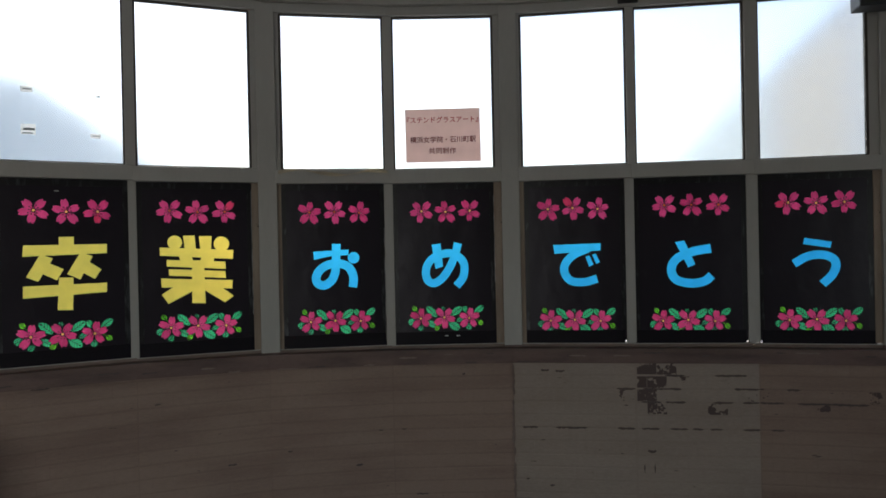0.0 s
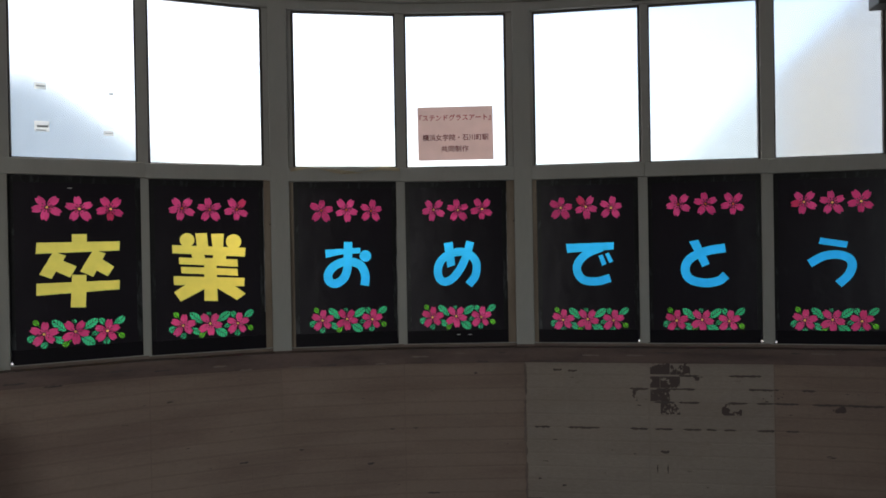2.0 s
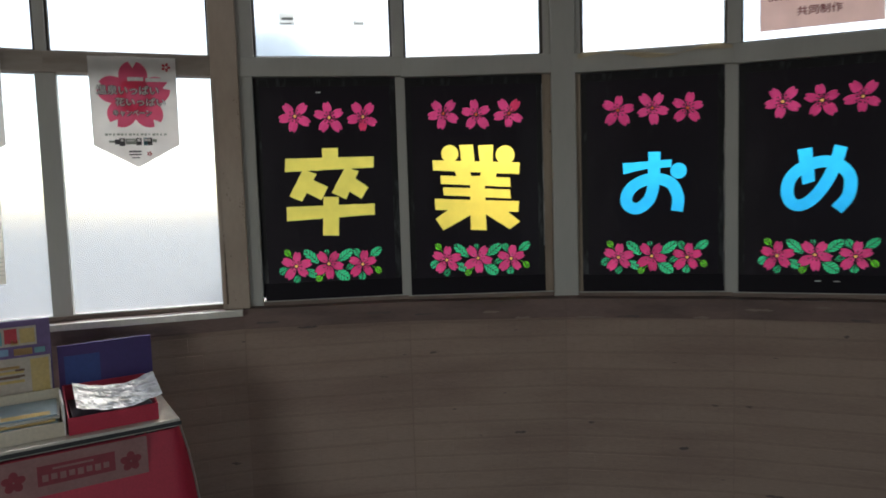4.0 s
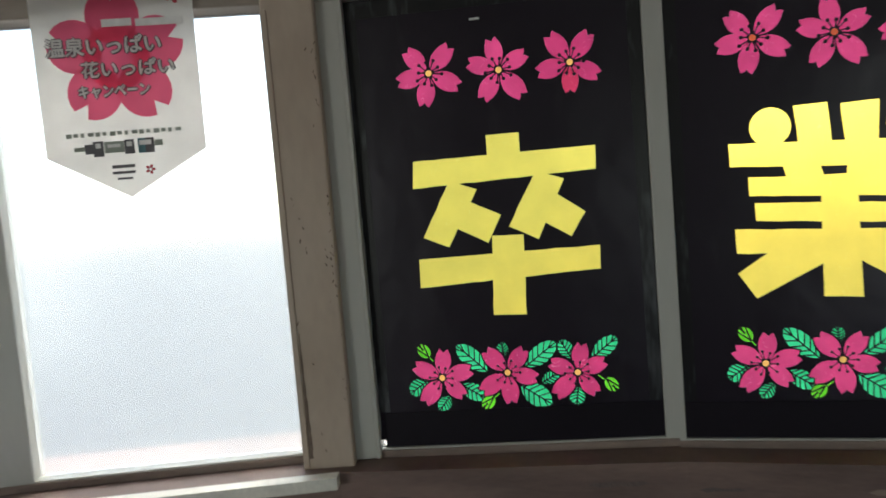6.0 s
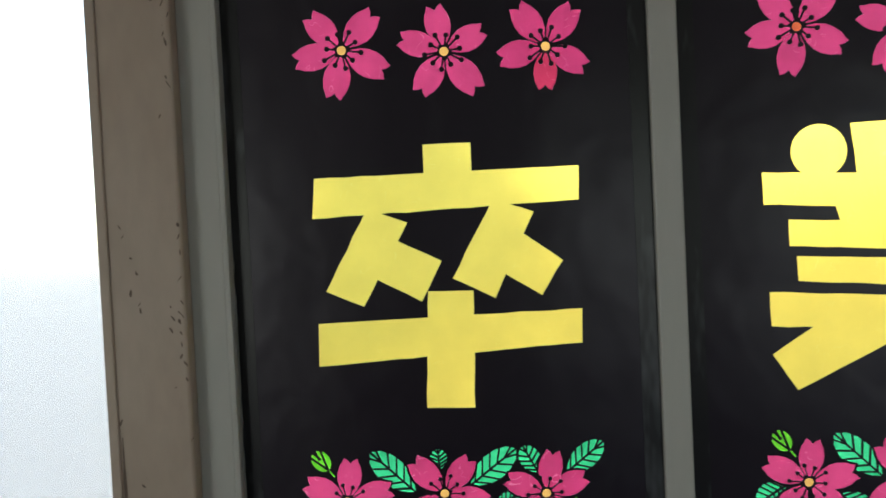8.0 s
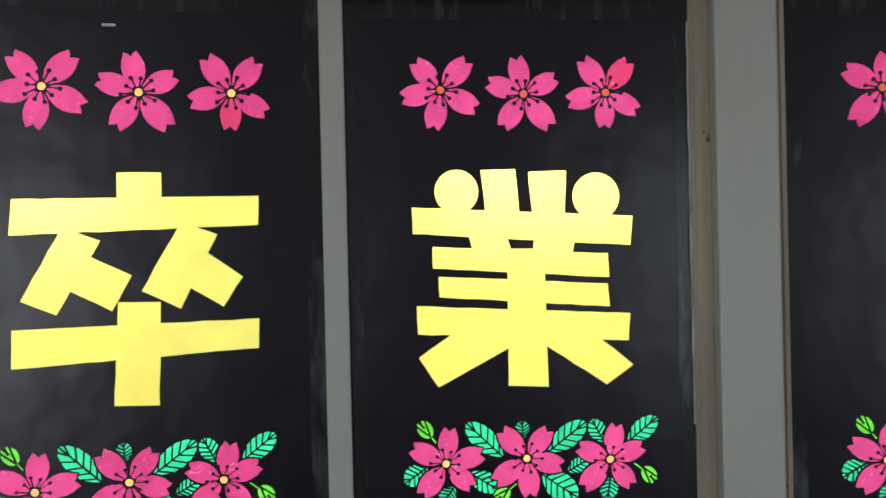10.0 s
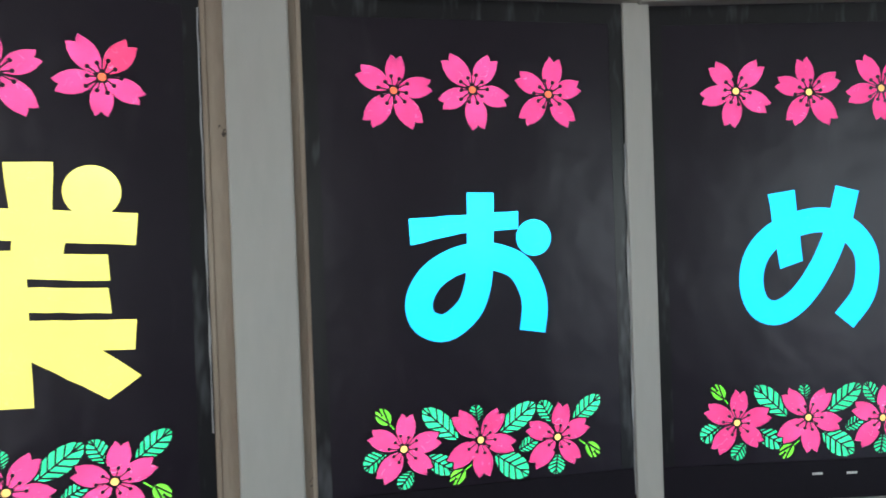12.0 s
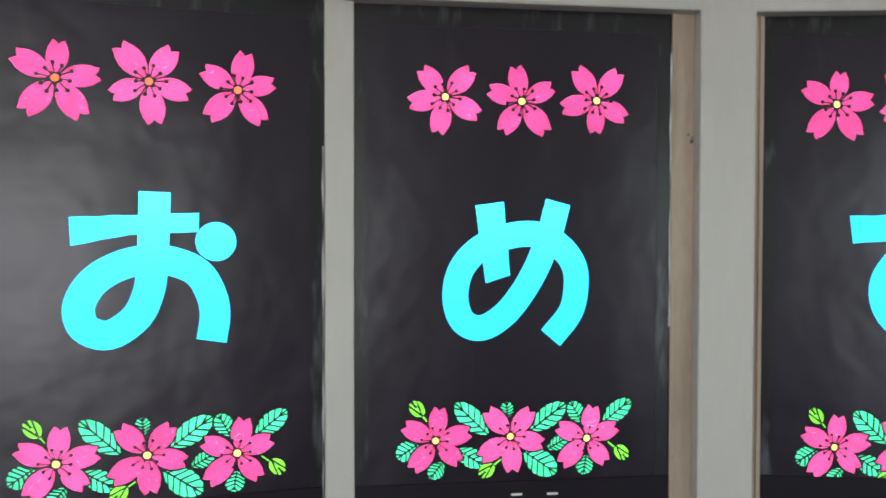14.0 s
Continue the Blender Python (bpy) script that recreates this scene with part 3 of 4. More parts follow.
def add_flower(faces, c, r, style, owner, outline=True):
    petals = BLOSSOMS[style]
    if outline:
        for a, k in petals:
            faces.append((petal(c, r * k, radians(a), 0.045), "black", None))
    for n, (a, k) in enumerate(petals):
        faces.append((petal(c, r * k, radians(a)), "pink%d" % n, owner))
    for k in range(10):
        b = radians(petals[0][0]) + math.pi / 5 * (k + 0.5)
        far = r * (0.40, 0.33, 0.37, 0.30)[k % 4]
        tip = rot((far, 0), b, c)
        faces.append((bar(c, tip, 0.0017 if outline else 0.0024), "black", None))
        faces.append((disc(tip, 0.0030 if outline else 0.0037, 8), "black", None))
    faces.append((disc(c, r * 0.135, 14), "black", None))
    faces.append((disc(c, r * 0.095, 14), "centre", owner))


def tile(rect, faces):
    """Cut the faces (later ones on top) out of a black rectangle; returns triangles by (kind, owner)."""
    x0, x1, z0, z1 = rect
    polys = [[(x0, z0), (x1, z0), (x1, z1), (x0, z1)]] + [f[0] for f in faces]
    keys = [("black", None)] + [f[1:] for f in faces]
    verts, index = [], []
    for p in polys:
        area = sum(a[0] * b[1] - b[0] * a[1] for a, b in zip(p, p[1:] + p[:1]))
        p = p if area > 0 else p[::-1]
        index.append(list(range(len(verts), len(verts) + len(p))))
        verts += [Vector(v) for v in p]
    vs, _, tris, _, _, origin = delaunay_2d_cdt(verts, [], index, 1, 1e-6, True)
    out = {}
    for tri, src in zip(tris, origin):
        if src:
            out.setdefault(keys[max(src)], []).append([tuple(vs[k]) for k in tri])
    return out


def flat(tris, y, centre, depth=0.0):
    """Triangles in the sheet's plane; with a depth, its cut edges get walls going back."""
    bm = bmesh.new()
    cache = {}

    def vert(p):
        q = (round(p[0], 6), round(p[1], 6))
        if q not in cache:
            cache[q] = bm.verts.new((p[0] - centre[0], y, p[1] - centre[1]))
        return cache[q]

    for tri in tris:
        v = [vert(p) for p in tri]
        if len(set(v)) == 3 and not bm.faces.get(v):
            bm.faces.new(v)
    if depth:
        rim = [e for e in bm.edges if len(e.link_faces) == 1]
        got = bmesh.ops.extrude_edge_only(bm, edges=rim)["geom"]
        for v in got:
            if isinstance(v, bmesh.types.BMVert):
                v.co.y += depth
    return bm


mm = 0.001


def q4(*v):
    """A straight-edged cut given in millimetres, with the slight waver of hand-cut edges."""
    pts = [Vector((v[k], v[k + 1])) for k in range(0, len(v), 2)]
    out = []
    for a, b in zip(pts, pts[1:] + pts[:1]):
        count = max(1, round((b - a).length / 22))
        side = Vector((a.y - b.y, b.x - a.x)).normalized()
        for k in range(count):
            p = a.lerp(b, k / count)
            out.append(tuple((p + side * 1.5 * noise.noise((p.x * 0.045, p.y * 0.045, side.x * 7)) * (k > 0)) * mm))
    return [out]


def line(w, *v):
    return brush([(v[k] * mm, v[k + 1] * mm) for k in range(0, len(v), 2)], w * mm)


# letters, in millimetres across the segment and above the floor
LETTERS = {
    "sotsu": q4(3, 1596, 69, 1596, 68, 1512, 2, 1514) + q4(-148, 1556, 217, 1558, 215, 1511, -153, 1501)
    + q4(-78, 1511, -23, 1490, -88, 1377, -139, 1400) + q4(-46, 1470, 22, 1435, -8, 1380, -73, 1416)
    + q4(96, 1517, 152, 1497, 94, 1380, 36, 1410) + q4(126, 1475, 190, 1428, 159, 1381, 96, 1421)
    + q4(-152, 1356, 214, 1360, 212, 1312, -154, 1297) + q4(1, 1394, 64, 1392, 59, 1229, -8, 1232),
    "gyo": [disc((-0.141, 1.560), 0.0365, 28), disc((0.094, 1.548), 0.040, 28)] + q4(-100, 1595, -42, 1596, -35, 1513, -92, 1513)
    + q4(-20, 1591, 44, 1592, 40, 1508, -14, 1508) + q4(-216, 1535, 156, 1514, 151, 1465, -215, 1491) + q4(-125, 1498, -62, 1495, -50, 1456, -114, 1456)
    + q4(-11, 1487, 59, 1483, 51, 1447, -15, 1451) + q4(-183, 1469, 112, 1452, 114, 1412, -183, 1433) + q4(-174, 1419, 111, 1401, 114, 1362, -173, 1385)
    + q4(-58, 1463, 4, 1461, 7, 1230, -61, 1234) + q4(-211, 1371, 149, 1350, 145, 1304, -210, 1324) + q4(-145, 1329, -46, 1341, -46, 1303, -178, 1235, -210, 1285)
    + q4(-1, 1303, -1, 1336, 84, 1319, 152, 1263, 106, 1231),
    "o": line(48, 37, 1537, 35, 1470, 32, 1415, 27, 1374, 8, 1332, -33, 1304, -69, 1316, -78, 1350, -59, 1388, -22, 1414, 24, 1426, 66, 1422, 104, 1403, 125, 1365, 130, 1330, 124, 1289)
    + q4(-91, 1495, 105, 1503, 104, 1472, 0, 1467, -89, 1449) + [disc((0.132, 1.4555), 0.0325, 26)],
    "me": q4(-106, 1520, -55, 1527, -43, 1395, -87, 1381)
    + line(46, 45, 1527, 25, 1455, -7, 1385, -49, 1328, -93, 1301, -128, 1313, -142, 1355, -132, 1405, -97, 1444, -43, 1466, 8, 1468, 50, 1446, 75, 1412, 79, 1372, 68, 1326, 32, 1281),
    "de": q4(-94, 1504, 169, 1509, 168, 1469, -88, 1453) + line(46, 103, 1482, 18, 1445, -30, 1392, -31, 1339, 6, 1298, 78, 1292, 147, 1310)
    + q4(84, 1435, 107, 1441, 128, 1390, 103, 1377) + q4(121, 1444, 140, 1452, 164, 1403, 144, 1393),
    "to": q4(-89, 1505, -40, 1514, 17, 1382, -22, 1364) + line(48, 101, 1468, 1, 1451, -84, 1412, -112, 1353, -86, 1298, -8, 1277, 64, 1288, 103, 1319),
    "u": q4(-80, 1515, 55, 1491, 47, 1458, -89, 1482) + line(45, -135, 1376, -68, 1414, 2, 1423, 57, 1403, 73, 1364, 53, 1313, 5, 1265),
}


def garland():
    """The flower garland under each letter, about its middle: three blossoms, leaves and buds."""
    s = 0.000384  # metres per drawing unit
    g = lambda x, y: rot(((x - 660) * s, (300 - y) * s), -0.05)  # noqa: E731
    faces = []
    leaves = [((545, 292), (378, 145), 95), ((632, 210), (622, 132), 58), ((742, 268), (908, 132), 95), ((990, 222), (930, 122), 72), ((1092, 222), (1226, 106), 85), ((218, 340), (122, 412), 88),
              ((400, 362), (532, 438), 85), ((338, 425), (280, 504), 68), ((718, 365), (882, 468), 110), ((832, 352), (924, 296), 62), ((1022, 375), (1012, 472), 78)]
    for k, (b, t, w) in enumerate(leaves):
        shape, veins = leaf(g(*b), g(*t), 1.06 * w * s)
        big, _ = leaf(g(2 * b[0] * 0.52 - t[0] * 0.04, b[1] * 1.04 - t[1] * 0.04), g(t[0] * 1.04 - b[0] * 0.04, t[1] * 1.04 - b[1] * 0.04), (1.06 * w + 9) * s)
        faces.append((big, "black", None))
        faces.append((shape, "green", "leaf%d" % k))
        faces += [(v, "black", None) for v in veins]
    for k, (c, a, stem) in enumerate([((203, 178), 2.2, (252, 235)), ((545, 460), 3.9, (612, 405)), ((1195, 362), -0.9, (1125, 312))]):
        faces.append((bar(g(*c), g(*stem), 6 * s), "lime", "bud%d" % k))
        faces.append((disc(g(*c), 47 * s, 18, 37 * s, a), "black", None))
        faces.append((disc(g(*c), 42 * s, 18, 32 * s, a), "lime", "bud%d" % k))
        for off in (-0.5, 0.5):
            p = g(*c)
            faces.append((bar(rot((-40 * s, 0), a, p), rot((34 * s, off * 44 * s), a, p), 8 * s), "black", None))
            faces.append((bar(rot((6 * s, off * 6 * s), a, p), rot((44 * s, -off * 10 * s), a, p), 8 * s), "black", None))
    for k, (c, style) in enumerate([((298, 325), "g"), ((650, 297), "h"), ((1020, 297), "i")]):
        add_flower(faces, g(*c), 168 * s, style, "flower%d" % k)
    return faces


GARLAND = garland()
ART = [("sotsu", 3, YELLOW, GOLD, "abc", ("bl",)), ("gyo", 4, YELLOW, CORAL, "abc", ()), ("o", 5, BLUE, CORAL, "def", ()), ("me", 6, BLUE, GOLD, "abc", ()),
       ("de", 7, BLUE, GOLD, "def", ("br",)), ("to", 8, BLUE, CORAL, "abc", ("br",)), ("u", 9, BLUE, GOLD, "abc", ("bl",))]
# middles of the upper blossom row (x, spacing, z) and of the garland (x, z)
ROWS_AT = {"sotsu": (0.0385, 0.1400, 1.727, 0.0147, 1.1095), "gyo": (-0.025, 0.139, 1.725, -0.029, 1.110), "o": (0.0295, 0.1385, 1.714, 0.0265, 1.102), "me": (-0.0225, 0.138, 1.711, -0.0375, 1.102),
           "de": (0.018, 0.138, 1.707, 0.023, 1.078), "to": (0.001, 0.144, 1.711, -0.022, 1.073), "u": (-0.019, 0.139, 1.704, -0.022, 1.074)}
LIFT = {"sotsu": (2, -5, -4), "gyo": (4, -4, -3), "o": (1, 3, -4), "me": (1, -4, 0), "de": (1, 4, -5), "to": (1, 0, -3), "u": (4, -3, -1)}  # blossoms out of line, millimetres
ODD = {("sotsu", "flower5"): 3, ("gyo", "flower5"): 0, ("de", "flower4"): 1, ("u", "flower3"): 2}  # petals of redder film


def art_panel(key, i, ink, heart, styles, nicks):
    m, _ = segment(i)
    x0, x1 = opening(i)
    tx, gap, tz, gx, gz = ROWS_AT[key]
    t = thing("stained_glass_panel", "black paper panel with %s letter and pink blossoms, backlit" % ("yellow" if ink is YELLOW else "blue"), "art panel", m, "stained glass panels")
    z0, z1, za, zb = Z_LOW + 0.002 + rise(i), Z_TRANS0 - 0.002 + rise(i), 1.196, 1.625
    e0, e1 = x0 - 0.008, x1 + 0.008  # the sheet reaches behind the frame
    top = []
    for k, style in enumerate(styles):
        add_flower(top, (tx + (k - 1) * gap, tz + LIFT[key][k] * mm), 0.067, style, "flower%d" % (k + 3), outline=False)
    low = [([(px + gx, pz + gz) for px, pz in f[0]], f[1], f[2]) for f in GARLAND]
    nick = 0.011
    for side in nicks:
        nx = x0 if side == "bl" else x1 - nick
        low.append(([(nx, z0), (nx + nick, z0), (nx + nick, z0 + nick * 1.2), (nx, z0 + nick * 1.2)], "gap", None))
    letter = [(f, "letter", "letter") for f in LETTERS[key]]
    bands = [tile((e0, e1, z0 - 0.01, za), low), tile((e0, e1, za, zb), letter), tile((e0, e1, zb, z1 + 0.01), top)]
    sheet, pieces = [], {}
    for band in bands:
        for (kind, owner), tris in band.items():
            if kind == "black":
                sheet += tris
            elif kind != "gap":
                pieces.setdefault(owner, {}).setdefault(kind, []).extend(tris)
    part("black_sheet", flat(sheet, 0.0, (0, 0), 0.0015), BLACK, t, "matt black cut paper")
    s0, s1 = (x0 + nick if "bl" in nicks else e0), (x1 - nick if "br" in nicks else e1)
    part("lower_strip", one_box(s0, s1, -0.0022, -0.0012, z0 - 0.008, 1.022 + rise(i)), STRIP, t, "dull dark strip along the foot")
    for a, b in ((x0 - 0.004, x0 + 0.024), (x1 - 0.026, x1 + 0.004)):
        part("edge_tape", one_box(a, b, -0.0005, 0.0004, 1.024 + rise(i), z1), TAPE, t, "shiny dark tape along the edge")
    part("edge_tape", one_box(x0 + 0.024, x1 - 0.026, -0.0005, 0.0004, z1 - 0.034, z1), TAPE, t, "smudged dark tape along the top")
    for x, z in {"me": ((-0.030, 0.999), (0.036, 0.998)), "sotsu": ((-0.002, 1.825),)}.get(key, ()):
        part("pin", one_box(x - 0.010, x + 0.010, -0.0042, -0.0023 if z < 1.02 else -0.0005, z - 0.0022, z + 0.0022, bevel=0.0008), WHITE, t, "small white pin")
    rng = random.Random(i * 7)
    # the paper's edge has come loose; its glint is painted as a pale strip
    for x, za1, zb1 in {"gyo": ((x1 - 0.003, 1.16, 1.84),), "o": ((x1 - 0.003, 0.98, 1.62),), "me": ((x1 - 0.002, 1.30, 1.80),), "sotsu": ((x0 + 0.002, 1.0, 1.45),)}.get(key, ()):
        bm, last, count = bmesh.new(), None, 60
        for k in range(count + 1):
            z, wave = za1 + (zb1 - za1) * k / count, noise.noise((k * 0.31, i * 3.7, 0.0))
            w = max(0.0003, 0.0011 + 0.0014 * noise.noise((k * 0.17, i * 1.3, 5.0)))
            pair = [bm.verts.new((x + 0.0012 * wave - w, -0.004, z)), bm.verts.new((x + 0.0012 * wave + w, -0.0065, z))]
            if last:
                bm.faces.new((last[0], last[1], pair[1], pair[0]))
            last = pair
        part("loose_edge_glint", bm, EDGEGLINT, t, "pale curled edge of the sheet")
    for owner, kinds in pieces.items():
        if owner == "letter":
            part("letter", flat(kinds["letter"], 0.0013, (0, 0)), ink, t, "%s film letter glowing with daylight" % ("yellow" if ink is YELLOW else "blue"))
        elif owner.startswith("flower"):
            petals = [v for k, v in kinds.items() if k.startswith("pink")]
            bm = flat([tri for v in petals for tri in v], 0.0013, (0, 0))
            b = part("blossom", bm, PINKS[:2] if rng.random() < 0.6 else PINKS[1::-1], t, "pink film cherry blossom")
            # a petal cut from a redder film
            if (key, owner) in ODD:
                odd = kinds["pink%d" % ODD[key, owner]]
                where = {(round(sum(p[0] for p in tri), 4), round(sum(p[1] for p in tri), 4)) for tri in odd}
                b.data.materials.append(PINKS[2])
                for f in b.data.polygons:
                    vs = [b.data.vertices[k].co for k in f.vertices]
                    if (round(sum(v.x for v in vs), 4), round(sum(v.z for v in vs), 4)) in where:
                        f.material_index = 2
            part("stamen_disc", flat(kinds["centre"], 0.0013, (0, 0)), heart if int(owner[6:]) > 2 else GOLD, b, "yellow film heart")
        else:
            kind = next(iter(kinds))
            part("leaf" if kind == "green" else "bud", flat(kinds[kind], 0.0013, (0, 0)), GREEN if kind == "green" else LIME, t, "green film leaf" if kind == "green" else "light green film bud")


for row in ART:
    art_panel(*row)


# ---- small things on the windows ----
def words(body, size, material, parent, m, name="lettering", width=0.0, thick=0.0004):
    """Letters in the built-in font, as a mesh, centred; squeezed to a width if one is given."""
    c = bpy.data.curves.new(name, "FONT")
    c.body, c.size, c.align_x, c.align_y = body, size, "CENTER", "CENTER"
    c.extrude = thick
    tmp = new("tmp", c)
    dg = bpy.context.evaluated_depsgraph_get()
    dg.update()
    me = bpy.data.meshes.new_from_object(tmp.evaluated_get(dg))
    bpy.data.objects.remove(tmp)
    me.name = name
    me.materials.clear()
    me.materials.append(material)
    ob = new(name, me)
    xs = [v.co.x for v in me.vertices]
    k = width / (max(xs) - min(xs)) if width else 1.0
    ob.matrix_basis = m @ Matrix.Diagonal((k, 1, 1, 1))
    ob.parent = parent
    return ob


def bars(name, rows, y, material, parent, label=""):
    """Plain bars in place of lettering: rows of x0, x1, z0, z1."""
    bm = bmesh.new()
    for x0, x1, z0, z1 in rows:
        box(bm, x0, x1, y - 0.0008, y, z0, z1)
    return part(name, bm, material, parent, label)


def sheet(bm_points, y, thick=0.0006):
    """A thin flat sheet of paper from its outline in x, z."""
    bm = bmesh.new()
    f = bm.faces.new([bm.verts.new((x, y, z)) for x, z in bm_points])
    got = bmesh.ops.extrude_face_region(bm, geom=[f])["geom"]
    for v in got:
        if isinstance(v, bmesh.types.BMVert):
            v.co.y += thick
    bmesh.ops.recalc_face_normals(bm, faces=bm.faces)
    return bm


seg = segment(6)[0]
sign = thing("paper_sign", "pale pink paper sign with dark red lettering taped to glass", "sign", seg @ pose(-0.028, 0.016, 2.147, 0, -0.4, 0) @ Matrix.Scale(1.06, 4))
part("paper", sheet([(-0.203, -0.144), (0.203, -0.145), (0.203, 0.144), (-0.203, 0.143)], 0.0), PAPER, sign)
upright = lambda x, z, y=-0.0012: pose(x, y, z, 90, 0, 0)  # noqa: E731
for dx in (-0.0007, 0.0007):
    words("\u300e\u30b9\u30c6\u30f3\u30c9\u30b0\u30e9\u30b9\u30a2\u30fc\u30c8\u300f", 0.036, HEADINK, sign, upright(dx, 0.082 + dx), width=0.385)
    words("\u6a2a\u6d5c\u5973\u5b66\u9662\u30fb\u77f3\u5ddd\u753a\u99c5", 0.036, INK, sign, upright(dx, -0.025 + dx), width=0.355)
    words("\u5171\u540c\u5236\u4f5c", 0.036, INK, sign, upright(dx - 0.005, -0.086 + dx), width=0.146)

GLOWWHITE = film("white_sticker", (0.93, 0.94, 0.93), 0.92)
STICKGREY = mat("grey_sticker", (0.35, 0.37, 0.38), 0.5)
seg = segment(3)[0]
for k, (x, z, w, h) in enumerate(((-0.117, 2.128, 0.064, 0.052), (0.176, 2.11, 0.046, 0.023), (-0.121, 2.326, 0.052, 0.032), (0.19, 2.312, 0.021, 0.013))):
    st = thing("glass_sticker", "small worn white and grey sticker on the pane", "sticker", seg @ pose(x, 0.0205, z), "stickers on the pane")
    part("backing", one_box(-w / 2, w / 2, -0.0006, 0.0002, -h / 2, h / 2), GLOWWHITE, st)
    bars("print", [(-w * 0.32, w * 0.42, -h * 0.10, h * 0.10)] + ([(-w * 0.4, w * 0.3, -h * 0.42, -h * 0.32)] if k == 0 else []), -0.0007, STICKGREY, st)

# the loose strip of tape along the transom over the third panel
bm = bmesh.new()
rng = random.Random(4)
prev = None
for k in range(41):
    x = -0.27 + 0.60 * k / 40
    sag = 0.010 * math.sin(k * 0.24) - 0.014 * math.exp(-((k - 26) / 6) ** 2)
    tw = 0.011 * (0.55 + 0.45 * math.cos(k * 0.35))
    row = [bm.verts.new((x, -0.040 - 0.005 * math.sin(k * 0.35), 1.938 + sag + d)) for d in (-tw, tw)]
    if prev:
        bm.faces.new((prev[0], row[0], row[1], prev[1]))
    prev = row
bmesh.ops.solidify(bm, geom=bm.faces[:], thickness=0.0008)
tape = tagged(part("masking_tape", bm, mat("old_tape", (0.66, 0.58, 0.42), 0.4, (0.5, 0.42, 0.3), (20, 90))), "loose twisted strip of yellowed tape along the transom", "tape")
tape.matrix_basis = segment(5)[0]

# ---- pennants ----
PINKPRINT = film("pink_print", (0.88, 0.17, 0.31), 0.74, 0.5)
PALE = mat("white_print", (0.85, 0.82, 0.8), 0.5)
PALEINK = film("pale_ink", (0.42, 0.45, 0.40), 0.5, 0.5)
TEALINK = film("teal_ink", (0.13, 0.26, 0.29), 0.5, 0.5)
REDPRINT = mat("red_print", (0.5, 0.04, 0.06), 0.5)


def pennant(m):
    t = thing("campaign_pennant", "white paper pennant with a pink blossom hanging at the window", "pennant", m, "pennants at the windows")
    part("paper", sheet([(-0.150, 0.0), (-0.148, -0.325), (0.0, -0.408), (0.148, -0.325), (0.150, 0.0)], 0.0), WHITEPAPER, t)
    bm = bmesh.new()
    for k in range(5):
        a = math.pi / 2 + k * math.tau / 5
        pts = disc(rot((0.078, 0), a, (0, -0.145)), 0.052, 22, 0.050, a)
        pts = [p if i != 0 else rot((0.104, 0), a, (0, -0.145)) for i, p in enumerate(pts)]
        bm.faces.new([bm.verts.new((x, -0.0006 - 0.00008 * k, z)) for x, z in pts])
    bm.faces.new([bm.verts.new((x, -0.0011, z)) for x, z in disc((0, -0.145), 0.062, 20)])
    part("blossom_print", bm, PINKPRINT, t)
    bars("small_print", [(-0.108 + 0.0135 * k, -0.098 + 0.0135 * k - 0.002 * (k % 3), -0.290 + 0.0012 * (k % 2), -0.282) for k in range(16)], -0.0006, PALEINK, t)
    # small printed train fronts and sides
    for x0, x1, z0, z1, mt in ((-0.096, -0.076, -0.316, -0.308, PALEINK), (-0.076, -0.060, -0.322, -0.304, GREYINK), (-0.061, -0.042, -0.328, -0.299, GREYINK), (-0.040, -0.004, -0.322, -0.301, PALEINK), (-0.003, 0.015, -0.326, -0.299, GREYINK),
                               (0.022, 0.036, -0.326, -0.298, TEALINK), (0.035, 0.052, -0.326, -0.298, GREYINK), (0.053, 0.068, -0.314, -0.303, PALEINK)):
        part("picture", one_box(x0, x1, -0.0012, -0.0005, z0, z1, bevel=0.0003), mt, t, "small printed picture")
    for x0, x1, z0, z1 in ((-0.056, -0.047, -0.312, -0.303), (-0.034, -0.010, -0.312, -0.306), (0.001, 0.011, -0.312, -0.303), (0.025, 0.047, -0.311, -0.302)):
        part("picture_window", one_box(x0, x1, -0.0018, -0.0013, z0, z1), PALE, t)
    bars("logo", [(-0.03, 0.012, -0.352, -0.346), (-0.03, 0.012, -0.363, -0.358), (-0.022, 0.006, -0.374, -0.370)], -0.0006, GREYINK, t)
    for c, r, mt in (((0.115, -0.035), 0.016, REDPRINT), ((0.04, -0.358), 0.009, REDPRINT)):
        bm = bmesh.new()
        for k in range(5):
            a = 1.2 + k * math.tau / 5
            bm.faces.new([bm.verts.new((x, -0.0007, z)) for x, z in disc(rot((r * 0.65, 0), a, c), r * 0.42, 10, r * 0.3, a)])
        part("little_blossom", bm, mt, t)
    for body, x, z, w, sz in (("\u6e29\u6cc9\u3044\u3063\u3071\u3044", -0.02, -0.125, 0.21, 0.036), ("\u82b1\u3044\u3063\u3071\u3044", 0.02, -0.168, 0.17, 0.032), ("\u30ad\u30e3\u30f3\u30da\u30fc\u30f3", -0.01, -0.208, 0.13, 0.026)):
        for dx, dz in ((-0.0028, 0), (0.0028, 0), (0, 0.0028), (0, -0.0028)):
            words(body, sz, GREYINK, t, upright(x + dx, z + dz, -0.0018), "letter_outline", w)
        for dx in (-0.0008, 0.0008):
            words(body, sz, PALE, t, upright(x + dx, z + dx, -0.0026), "lettering", w)
    bars("slogan", [(-0.02, 0.035, -0.088, -0.074), (0.042, 0.13, -0.090, -0.076)], -0.0016, PALE, t)
    return t


